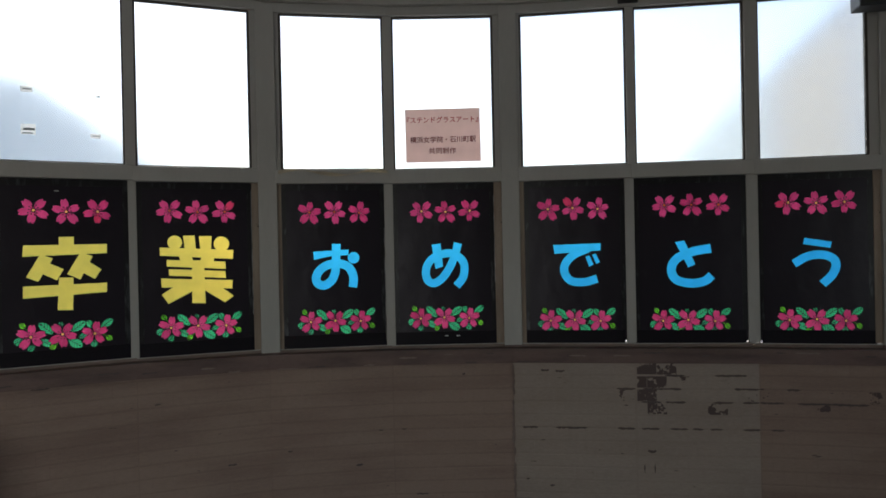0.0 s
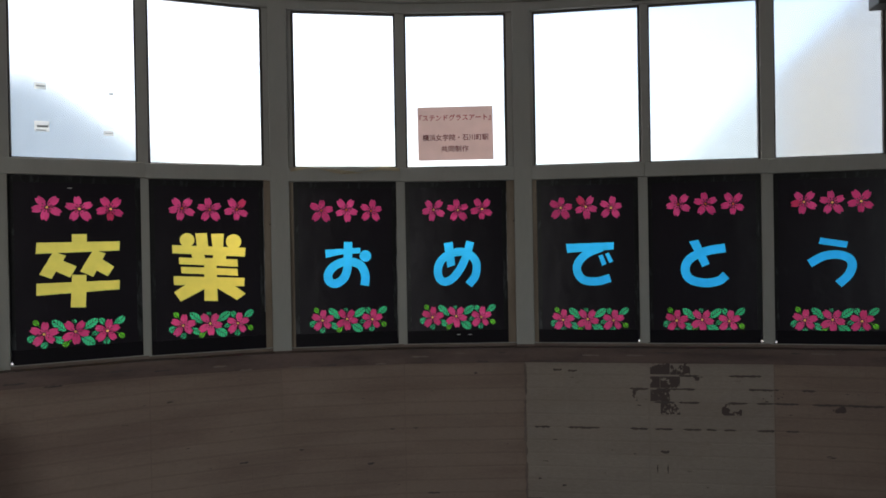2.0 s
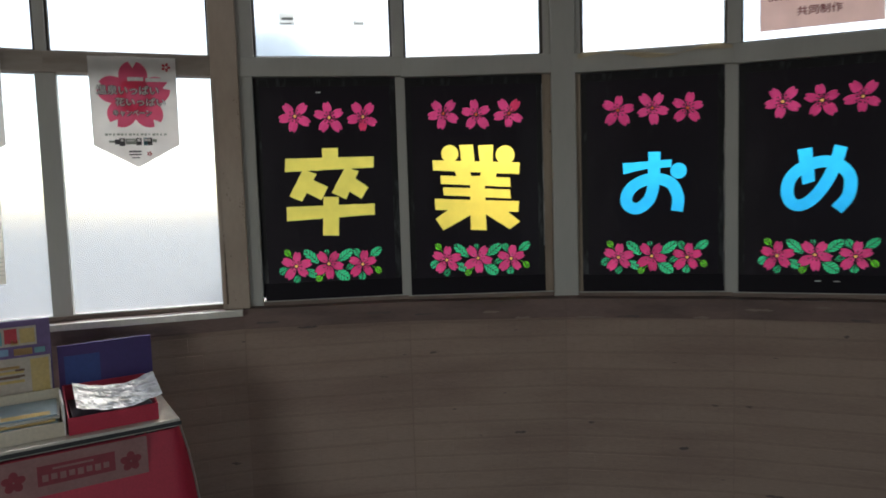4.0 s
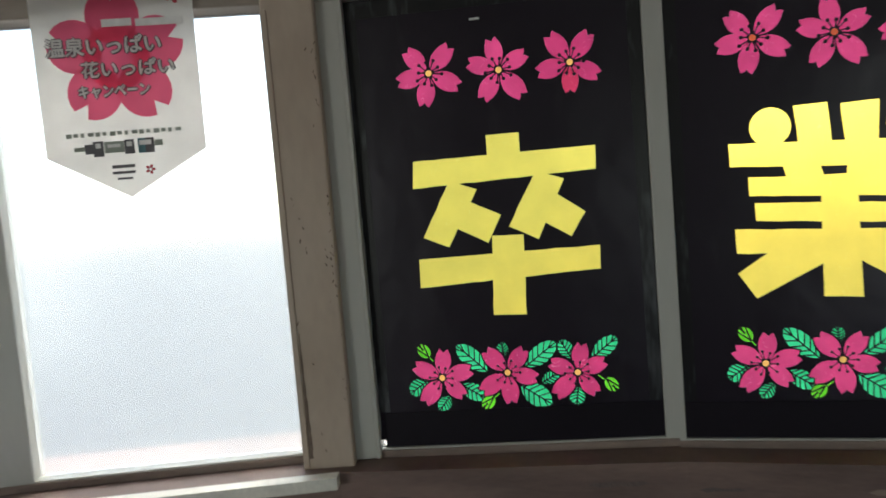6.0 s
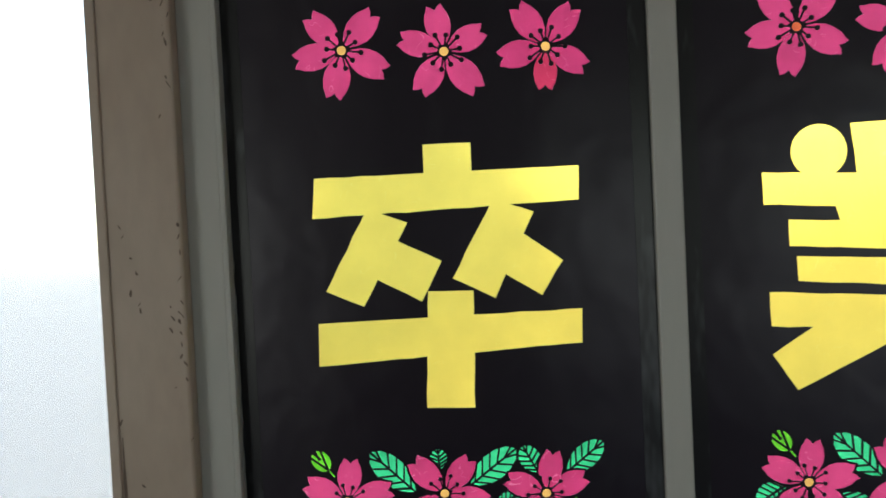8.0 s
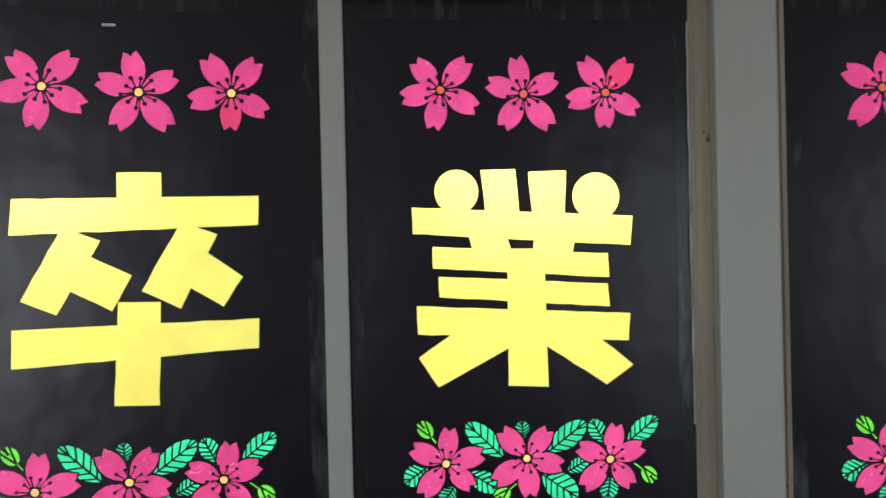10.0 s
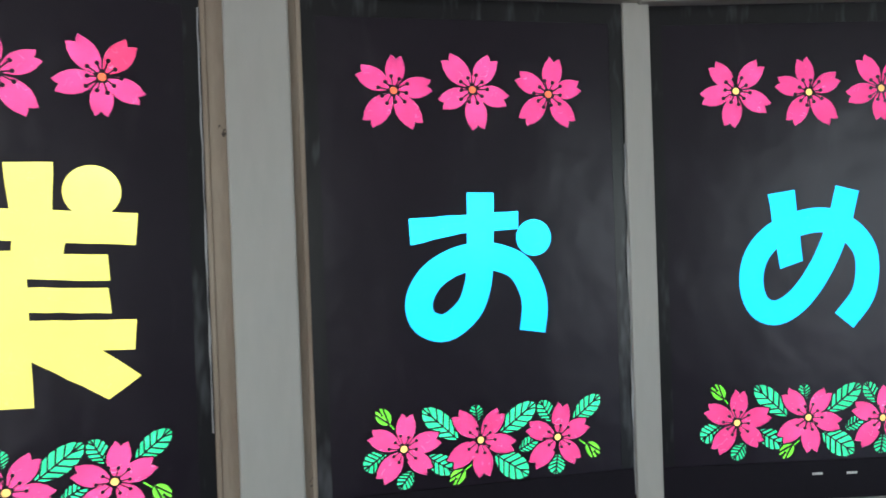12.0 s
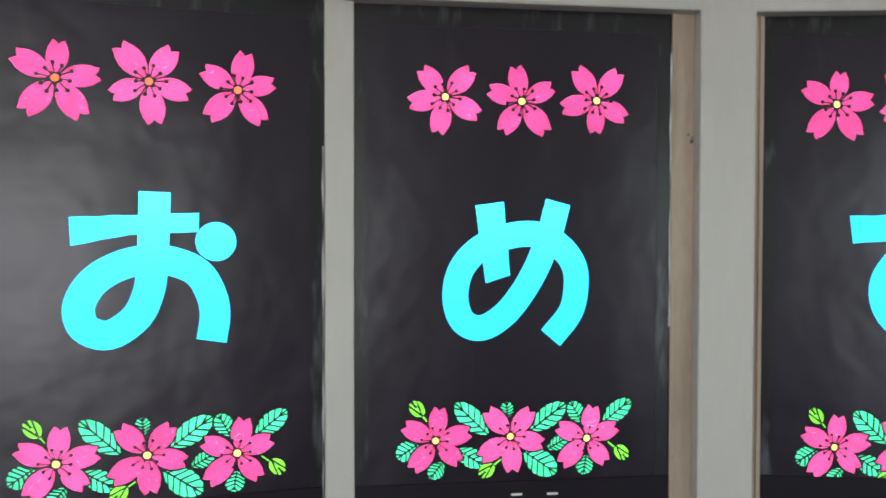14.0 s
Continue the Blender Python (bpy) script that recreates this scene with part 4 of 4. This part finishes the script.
flag = pennant(segment(2)[0] @ pose(-0.0285, -0.041, 1.950) @ Matrix.Scale(1.03, 4))
copy_thing(flag, segment(1)[0] @ pose(0.045, -0.041, 1.952))

# ---- notice taped on the next pane ----
NEWS = film("newsprint", (0.80, 0.77, 0.71), 0.78, 0.6, 0.15)
OCHRE = film("ochre_print", (0.68, 0.46, 0.22), 0.6)
FADED = film("faded_print", (0.56, 0.53, 0.49), 0.75)
news = thing("newspaper_page", "yellowed newspaper page taped to the frosted pane", "newspaper", segment(1)[0] @ pose(0.017, 0.012, 1.31))
part("paper", sheet([(-0.135, -0.205), (0.138, -0.207), (0.143, 0.21), (-0.135, 0.208)], 0.0), NEWS, news)
part("headline", one_box(0.030, 0.132, -0.0012, -0.0006, 0.165, 0.195), film("pale_ochre_print", (0.76, 0.66, 0.50), 0.7), news, "pale ochre headline band")
part("picture", one_box(0.085, 0.118, -0.0012, -0.0006, 0.085, 0.130), OCHRE, news, "small ochre printed picture")
part("picture", one_box(0.052, 0.108, -0.0012, -0.0006, -0.100, -0.045), film("teal_picture", (0.46, 0.58, 0.58), 0.7), news, "small faded teal picture")
part("picture", one_box(-0.095, -0.03, -0.0012, -0.0006, 0.06, 0.15), FADED, news, "faded grey picture")
bars("column", [(-0.125 + 0.034 * c, -0.100 + 0.034 * c, -0.19 + 0.016 * r, -0.187 + 0.016 * r) for c in range(8) for r in range(21) if (c * 5 + r * 3) % 7 and not (c > 4 and 5 < r < 9)], -0.0005, FADED, news, "grey bars of print")

# ---- dark fittings high in the bay ----
fit_box = thing("loudspeaker", "small dark loudspeaker fixed over the window", "loudspeaker", segment(9)[0] @ pose(0.241, -0.12, 2.753))
part("case", one_box(-0.10, 0.10, -0.07, 0.06, -0.075, 0.09, bevel=0.008), DARK, fit_box)
part("bracket", one_box(-0.02, 0.02, 0.06, 0.085, -0.02, 0.12, bevel=0.003), DARK, fit_box)
part("grille", one_box(-0.085, 0.085, -0.074, -0.0705, -0.06, 0.075, bevel=0.001), mat("grille_cloth", (0.05, 0.05, 0.05), 0.8), fit_box)
catch = thing("window_catch", "small dark metal catch at the window head", "catch", node_pose(8) @ pose(0, -0.036, 2.848))
part("plate", one_box(-0.055, 0.055, -0.012, 0.004, -0.015, 0.02, bevel=0.003), DARK, catch)
part("lever", one_box(-0.012, 0.03, -0.03, -0.012, -0.006, 0.008, bevel=0.002), DARK, catch)

# ledge board under the unpapered windows, its daylight put into the pale colour
ledge = part("ledge", bay_prism(Z_SILL - 0.022, Z_SILL + 0.002, -0.115, -0.084, 0, 3), mat("daylit_ledge", (0.78, 0.74, 0.66), 0.45, (0.45, 0.40, 0.33), (6, 90), 0.1))
tagged(ledge, "pale painted ledge board under the windows", "ledge", kind="structure")

# ---- the information table ----
TABLE = Matrix.Translation((-2.146, 2.498, 0)) @ Matrix(((-0.611, -0.792, 0, 0), (-0.792, 0.611, 0, 0), (0, 0, 1, 0), (0, 0, 0, 1)))
RED = mat("crimson_cloth", (0.50, 0.022, 0.058), 0.5, (0.40, 0.018, 0.048), (4, 140), 0.2, 0.6)
TOPWHITE = mat("worn_white_laminate", (0.60, 0.56, 0.50), 0.4, (0.45, 0.40, 0.35), (6, 90))
SILVER = mat("silver_edge", (0.55, 0.53, 0.50), 0.35, metal=0.6)
table = thing("information_table", "leaflet table with a crimson cloth skirt and pale top", "table", TABLE)
W, Dp, H0 = 1.05, 0.46, 0.67
part("tabletop", one_box(0.0, W, 0.0, Dp, H0 - 0.028, H0, bevel=0.006), TOPWHITE, table)
part("edge_strip", one_box(-0.003, W + 0.003, -0.004, -0.0005, H0 - 0.022, H0 - 0.009, bevel=0.001), DARK, table)
bm = bmesh.new()
rings = []
for k in range(9):
    f = k / 8
    z = (H0 - 0.03) * (1 - f) + (Z_FLOOR + 0.02) * f
    out = 0.004 + 0.098 * f ** 0.7
    ring = []
    for cx, cy, a0 in ((0.04, 0.04, 180), (W - 0.04, 0.04, 270), (W - 0.04, Dp - 0.04, 0), (0.04, Dp - 0.04, 90)):
        back = 0.0 if cy > 0.2 else out
        for j in range(7):
            a = radians(a0 + 15 * j)
            ring.append(bm.verts.new((cx + (0.04 + out) * math.cos(a), cy + (0.04 + min(out, back) * (cy < 0.2)) * math.sin(a), z)))
    rings.append(ring)
for a, b in zip(rings, rings[1:]):
    for j in range(len(a)):
        f = bm.faces.new((a[j], a[(j + 1) % len(a)], b[(j + 1) % len(a)], b[j]))
        f.smooth = True
bmesh.ops.recalc_face_normals(bm, faces=bm.faces)
edge = [v.co.copy() for v in (r[2] for r in rings)]
part("cloth_skirt", bm, RED, table, "flaring crimson cloth skirt")
bm = bmesh.new()
tube = [[bm.verts.new(p + Vector((-0.003 + 0.004 * math.cos(a), -0.001 + 0.004 * math.sin(a), 0))) for a in (0, 1.57, 3.14, 4.71)] for p in edge]
for a, b in zip(tube, tube[1:]):
    for j in range(4):
        bm.faces.new((a[j], b[j], b[(j + 1) % 4], a[(j + 1) % 4]))
part("piping", bm, SILVER, table, "pale piping down the skirt's corner")
for x in (0.08, W - 0.08):
    for y in (0.08, Dp - 0.08):
        part("leg", one_box(x - 0.015, x + 0.015, y - 0.015, y + 0.015, Z_FLOOR, H0 - 0.028, bevel=0.003), DARK, table)

POSTERRED = mat("poster_red", (0.25, 0.025, 0.04), 0.5)
POSTERPINK = mat("pale_pink_poster", (0.31, 0.150, 0.140), 0.5, (0.25, 0.105, 0.100), (9, 90), 0.0, 0.6)
poster = thing("table_poster", "faded red-pink poster with a red heading on the table skirt", "poster", TABLE @ pose(0.325, -0.021, H0 - 0.03, 5.0, 0, 180))
part("paper", sheet([(-0.215, -0.45), (0.215, -0.45), (0.215, 0.0), (-0.215, 0.0)], 0.0), POSTERPINK, poster)
bars("heading", [(-0.09, 0.12, -0.088, -0.028)], 0.0018, POSTERRED, poster, "dark red heading band")
bars("heading_letters", [(-0.078 + 0.0235 * k, -0.062 + 0.0235 * k, -0.076 + 0.003 * (k % 2), -0.056) for k in range(8)], 0.0026, POSTERPINK, poster)
bars("small_heading", [(-0.05, 0.06, -0.044, -0.038)], 0.0026, POSTERPINK, poster)
bars("print_line", [(-0.18, -0.02, -0.20 - 0.02 * k, -0.192 - 0.02 * k) for k in range(7)], 0.0018, GREYINK, poster)
for c in ((-0.15, -0.06), (0.165, -0.07)):
    bm = bmesh.new()
    for k in range(5):
        a = 1.57 + k * math.tau / 5
        bm.faces.new([bm.verts.new((x, 0.0012, z)) for x, z in disc(rot((0.017, 0), a, c), 0.015, 12, 0.012, a)])
    part("blossom_print", bm, POSTERRED, poster)


def tray(bm, x0, x1, y0, y1, z0, front, back, t=0.004):
    """An open box with its own front and back heights."""
    box(bm, x0, x1, y0, y1, z0, z0 + t)
    box(bm, x0, x1, y0, y0 + t, z0 + t, z0 + front)
    box(bm, x0, x1, y1 - t, y1, z0 + t, z0 + back)
    for x in (x0, x1 - t):
        vs = [bm.verts.new((xx, y, z)) for xx in (x, x + t) for y, z in ((y0 + t, z0 + t), (y1 - t, z0 + t), (y1 - t, z0 + back), (y0 + t, z0 + front))]
        for q in ((0, 1, 2, 3), (7, 6, 5, 4), (0, 4, 5, 1), (1, 5, 6, 2), (2, 6, 7, 3), (3, 7, 4, 0)):
            bm.faces.new([vs[i] for i in q])
    return bm


BEIGECARD = mat("beige_card", (0.62, 0.55, 0.43), 0.7, (0.52, 0.45, 0.34), (8, 90))
PURPLE = mat("purple_card", (0.055, 0.022, 0.15), 0.5, (0.03, 0.025, 0.16), (5, 60))
MAG = [mat("magazine_blue", (0.35, 0.45, 0.52), 0.4), mat("magazine_gold", (0.60, 0.42, 0.16), 0.4), mat("magazine_white", (0.66, 0.63, 0.58), 0.4)]
leaflet_box = thing("leaflet_box", "open beige cardboard box half full of leaflets", "box", TABLE @ pose(0, 0, H0))
part("box_body", tray(bmesh.new(), 0.333, 0.64, 0.045, 0.26, 0.0, 0.045, 0.105), BEIGECARD, leaflet_box)
for k in range(8):
    lf = thing("leaflet", "folded printed leaflet lying in the box", "leaflet", TABLE @ pose(0.342 + 0.006 * (k % 3), 0.056 + 0.004 * k, H0 + 0.006 + 0.0075 * k, 4, 0, rng.uniform(-3, 3)), "leaflets in the box")
    part("page_block", one_box(0, 0.275, 0, 0.16, 0, 0.005, bevel=0.001), MAG[(k + 2) % 3], lf)
    part("cover_print", one_box(0.02, 0.10 + 0.03 * (k % 4), 0.006, 0.04, 0.0052, 0.0058), MAG[k % 3], lf)
    part("cover_band", one_box(0.15, 0.262, 0.01, 0.06, 0.0052, 0.0058), MAG[(k + 1) % 3], lf)
part("rim", one_box(0.329, 0.335, 0.045, 0.262, 0.0, 0.098, bevel=0.001), PALE, leaflet_box, "white folded side flap")
purple = thing("purple_display_box", "purple cardboard leaflet holder with a high back", "leaflet holder", TABLE @ pose(0, 0, H0))
part("back_panel", one_box(0.03, 0.328, 0.30, 0.312, 0.0, 0.238, bevel=0.002), PURPLE, purple)
part("base_tray", tray(bmesh.new(), 0.06, 0.322, 0.035, 0.299, 0.0, 0.055, 0.10), RED, purple, "crimson card tray")
part("back_print", one_box(0.20, 0.31, 0.2985, 0.2995, 0.06, 0.20), mat("blue_print", (0.03, 0.06, 0.25), 0.5), purple)
for k in range(5):
    lf = thing("dark_booklet", "dark booklet stacked in the crimson tray", "booklet", TABLE @ pose(0.072, 0.045, H0 + 0.005 + 0.0095 * k), "booklets in the tray")
    part("page_block", one_box(0, 0.238, 0, 0.235, 0, 0.0085, bevel=0.001), DARK, lf)
FOIL = mat("silver_foil", (0.80, 0.80, 0.80), 0.3, (0.62, 0.62, 0.64), (12, 60), 0.3, metal=0.45)
bm = bmesh.new()
nx, ny = 28, 16
grid = []
for a in range(nx + 1):
    col = []
    for b in range(ny + 1):
        u, v = a / nx, b / ny
        x = 0.048 + 0.25 * u
        bow = 0.035 * (2 * u - 1) ** 2
        y = 0.012 + 0.17 * v
        z = 0.060 + 0.7 * bow + 0.040 * v + 0.008 * noise.noise((x * 22, y * 40, 3.0)) + 0.003 * noise.noise((x * 60, y * 80, 9.0))
        col.append(bm.verts.new((x, y, z)))
    grid.append(col)
for a in range(nx):
    for b in range(ny):
        bm.faces.new((grid[a][b], grid[a + 1][b], grid[a + 1][b + 1], grid[a][b + 1]))
bmesh.ops.solidify(bm, geom=bm.faces[:], thickness=0.0012)
foil = tagged(part("foil_wrap", bm, FOIL), "crumpled silver foil wrapper lying on the tray", "foil wrapper")
foil.matrix_basis = TABLE @ pose(0, 0, H0 + 0.006)
LILAC = mat("lilac_card", (0.16, 0.10, 0.24), 0.5, (0.12, 0.07, 0.18), (5, 60))
display = thing("leaflet_display", "tall printed card display in lilac and yellow", "display", TABLE @ pose(0, 0, H0))
part("back_panel", one_box(0.345, 0.66, 0.275, 0.29, 0.0, 0.345, bevel=0.002), LILAC, display)
CREAMPRINT, GOLDPRINT = mat("cream_print", (0.50, 0.43, 0.36), 0.5, (0.42, 0.34, 0.28), (14, 90)), mat("gold_print", (0.56, 0.40, 0.14), 0.5, (0.62, 0.48, 0.26), (16, 90))
TEALPRINT, BROWNPRINT, SKYPRINT = mat("teal_print", (0.16, 0.33, 0.36), 0.5), mat("brown_print", (0.16, 0.09, 0.06), 0.5), mat("sky_print", (0.22, 0.34, 0.52), 0.5)
part("lower_print", one_box(0.350, 0.57, 0.2715, 0.2745, 0.085, 0.222), CREAMPRINT, display, "cream printed panel")
part("sun_print", one_box(0.356, 0.408, 0.2705, 0.2712, 0.088, 0.214), GOLDPRINT, display, "yellow printed area")
part("picture_frame", one_box(0.385, 0.545, 0.2715, 0.2745, 0.262, 0.325), CREAMPRINT, display)
for x0, x1, z0, z1, mt in ((0.390, 0.432, 0.270, 0.318, GOLDPRINT), (0.440, 0.475, 0.272, 0.320, REDPRINT), (0.482, 0.532, 0.268, 0.312, TEALPRINT), (0.436, 0.458, 0.266, 0.282, OCHRE)):
    part("picture", one_box(x0, x1, 0.2704, 0.2712, z0, z1), mt, display)
for x0, x1, z0, z1, mt in ((0.363, 0.394, 0.232, 0.250, TEALPRINT), (0.400, 0.452, 0.230, 0.252, OCHRE), (0.467, 0.496, 0.232, 0.254, SKYPRINT), (0.508, 0.562, 0.226, 0.256, REDPRINT)):
    part("badge", one_box(x0, x1, 0.2725, 0.2745, z0, z1, bevel=0.0008), mt, display)
part("lilac_stripe", one_box(0.532, 0.556, 0.2704, 0.2712, 0.128, 0.176), PURPLE, display)
for k in range(4):
    part("print_line", one_box(0.428 + 0.012 * (k % 2), 0.528 - 0.010 * (k % 3), 0.2704, 0.2712, 0.140 + 0.0155 * k, 0.149 + 0.0155 * k), (GOLDPRINT, BROWNPRINT, GOLDPRINT, OCHRE)[k], display)
for k in range(2):
    part("print_line", one_box(0.426, 0.452, 0.2696, 0.2702, 0.158 + 0.020 * k, 0.165 + 0.020 * k), BROWNPRINT, display)

# ---- painted bricks of the bay wall, and where the paint has flaked ----
def brick_mesh(name, material, k):
    rng = random.Random(k)
    bm = bmesh.new()
    w, h, c = 0.052, 0.0336, 0.0035
    j = lambda: rng.uniform(-0.0005, 0.0005)  # noqa: E731
    back = [bm.verts.new((x, 0.02, z)) for x, z in ((-w, -h), (w, -h), (w, h), (-w, h))]
    mid = [bm.verts.new((x + j(), -0.0035 + j(), z + j())) for x, z in ((-w, -h), (w, -h), (w, h), (-w, h))]
    front = [bm.verts.new((x + j(), -0.0062 + 0.5 * j(), z + j())) for x, z in ((-w + 0.001, -h + c), (w - 0.001, -h + c), (w - 0.001, h - c), (-w + 0.001, h - c))]
    bm.faces.new(front)
    for a, b in ((front, mid), (mid, back)):
        for q in range(4):
            bm.faces.new((a[q], b[q], b[(q + 1) % 4], a[(q + 1) % 4]))
    bmesh.ops.recalc_face_normals(bm, faces=bm.faces)
    me = bpy.data.meshes.new(name)
    bm.to_mesh(me)
    bm.free()
    me.materials.append(material)
    return me


BRICKS = [brick_mesh("brick", BRICKPAINT, k) for k in range(6)]
PALER = [brick_mesh("brick", BRICKPALE, k) for k in range(6)]
BARES = [brick_mesh("bare_brick", mt, 20 + k) for k, mt in enumerate(FLAKED)]
COURSE = 0.073
# flaked bricks, (segment, course, place along it): how far gone
BARE_AT = {(8, 0, 0): 0, (8, 1, 0): 0, (8, 1, 1): 0, (8, 2, 0): 0, (8, 0, 1): 1, (8, 3, 1): 1, (8, 2, 1): 2, (8, 1, 2): 2, (7, 1, 6): 2, (7, 2, 5): 2, (8, 2, 4): 2, (8, 3, 4): 1, (8, 2, 5): 2, (9, 2, 0): 3, (9, 2, 2): 3, (9, 3, 3): 3, (9, 3, 4): 3, (9, 2, 4): 3, (9, 2, 5): 3}
rest = bmesh.new()
rng = random.Random(11)
for i in range(len(NODES) - 1):
    m, length = segment(i)
    inner = length - 0.012
    n = round(inner / 0.1145)
    step = inner / n
    for c in range(12):
        z = Z_WALL - COURSE * (c + 0.5)
        off = 0.0 if c % 2 == 0 else 0.5
        for k in range(n + (1 if off else 0)):
            x0, x1 = max(0.0, (k - off) * step), min(inner, (k + 1 - off) * step)
            half = (x1 - x0) / step
            pm = m @ pose(-inner / 2 + (x0 + x1) / 2, -0.052 + rng.uniform(-0.0006, 0.0006), z, 0, rng.uniform(-0.3, 0.3), 0)
            pm = pm @ Matrix.Diagonal(((x1 - x0 - 0.001) / 0.104, 1, 1, 1))
            me = BARES[BARE_AT[i, c, k]] if (i, c, k) in BARE_AT else rng.choice(PALER if i in (7, 8) else BRICKS)
            if 4 <= i <= 8 or (i, c, k) in BARE_AT:
                ob = new("brick", me)
                ob.matrix_basis = pm
                ob.parent = wall_bay
            else:
                bm2 = bmesh.new()
                bm2.from_mesh(me)
                bm2.transform(pm)
                tmp = bpy.data.meshes.new("tmp")
                bm2.to_mesh(tmp)
                bm2.free()
                rest.from_mesh(tmp)
                bpy.data.meshes.remove(tmp)
part("brickwork", rest, BRICKPAINT, wall_bay, kind="stuff")

# slivers of bare joint: start, end along the wall from the third wide post, and the joint counted from the sill
FLAKES = [(0.05, 0.14, 5), (0.23, 0.41, 5), (0.57, 0.67, 5), (0.70, 0.80, 5), (0.85, 0.95, 5), (0.97, 1.03, 5), (1.06, 1.13, 5), (1.23, 1.34, 5), (1.38, 1.45, 5),
          (0.83, 0.94, 1), (1.09, 1.26, 1), (0.57, 0.68, 2), (0.71, 0.92, 2), (1.19, 1.35, 2), (1.46, 1.53, 2), (0.70, 0.81, 3), (0.83, 0.94, 3), (1.08, 1.19, 3), (1.23, 1.45, 3), (1.51, 1.86, 3)]
for s0, s1, j in FLAKES:
    for i in (7, 8, 9):
        a, b = (0.0, 0.675, 1.325, 1.998)[i - 7:i - 5]
        u0, u1 = max(s0, a) - a, min(s1, b) - a
        if u1 - u0 < 0.02:
            continue
        m, length = segment(i)
        bm = bmesh.new()
        lo, hi, count = [], [], max(3, int((u1 - u0) / 0.012))
        z = Z_WALL - COURSE * j
        for k in range(count + 1):
            x = -length / 2 + u0 + (u1 - u0) * k / count
            e = 0.0 if k in (0, count) else 1.0
            lo.append(bm.verts.new((x, -0.0612, z - e * rng.uniform(0.003, 0.008))))
            hi.append(bm.verts.new((x, -0.0612, z + 0.0006 + e * rng.uniform(0.002, 0.006))))
        for k in range(count):
            bm.faces.new((lo[k], lo[k + 1], hi[k + 1], hi[k]))
        part("bare_joint", bm, BARE, wall_bay).matrix_basis = m


def ragged(bm, x0, x1, y, z, low, high, step=0.012):
    """A ragged sliver along x."""
    lo, hi, count = [], [], max(3, int((x1 - x0) / step))
    for k in range(count + 1):
        x, e = x0 + (x1 - x0) * k / count, 0.0 if k in (0, count) else 1.0
        lo.append(bm.verts.new((x, y, z - e * rng.uniform(0.3, 1.0) * low)))
        hi.append(bm.verts.new((x, y, z + 0.0006 + e * rng.uniform(0.3, 1.0) * high)))
    for k in range(count):
        bm.faces.new((lo[k], lo[k + 1], hi[k + 1], hi[k]))
    return bm


# chips along the sill's front and under it
for i in range(3, 10):
    m, length = segment(i)
    x = -length / 2 + rng.uniform(0.02, 0.1)
    while x < length / 2 - 0.12:
        w = rng.uniform(0.04, 0.16) if i > 5 else rng.uniform(0.05, 0.12)
        part("chip", ragged(bmesh.new(), x, min(x + w, length / 2 - 0.02), -0.0862, rng.choice((0.858, 0.862, 0.89, 0.905)), 0.006, 0.006), rng.choice((BARE, BARE, RAIL)), wall_bay).matrix_basis = m
        x += w + rng.uniform(0.03, 0.22)
# the crack down the wall under the third wide post, and small knocks
for a, b in ((-0.88, -0.70), (-0.68, -0.43), (-0.42, -0.36), (-0.33, -0.12), (-0.10, 0.02)):
    part("crack", ragged(bmesh.new(), a, b, -0.0665, rng.uniform(-0.003, 0.003), 0.011, 0.008, 0.016), RAIL, wall_bay, "brown crack down the painted wall").matrix_basis = node_pose(7) @ pose(0.0, 0.0, -0.04, 0, 90, 0)
for i, x, z, w, h in ((7, -0.27, 0.195, 0.020, 0.010), (7, -0.14, 0.16, 0.03, 0.008), (7, -0.10, 0.80, 0.055, 0.008), (7, -0.18, 0.805, 0.05, 0.008), (8, -0.27, 0.36, 0.05, 0.010), (6, 0.05, 0.79, 0.02, 0.007), (5, -0.25, 0.40, 0.03, 0.008), (4, 0.10, 0.36, 0.05, 0.006),
                      (8, -0.29, 0.27, 0.008, 0.04), (8, -0.235, 0.27, 0.008, 0.035), (6, -0.22, 0.12, 0.07, 0.006), (5, 0.12, 0.30, 0.04, 0.008)):
    part("chip", ragged(bmesh.new(), x, x + w, -0.0613, z, h, h, 0.008), BARE, wall_bay).matrix_basis = segment(i)[0]
block = thing("wall_socket_box", "small dark box at the foot of the wall", "box", node_pose(7) @ pose(0.045, -0.06, 0.03))
part("case", one_box(-0.045, 0.045, -0.025, 0.0, 0.0, 0.055, bevel=0.004), DARK, block)
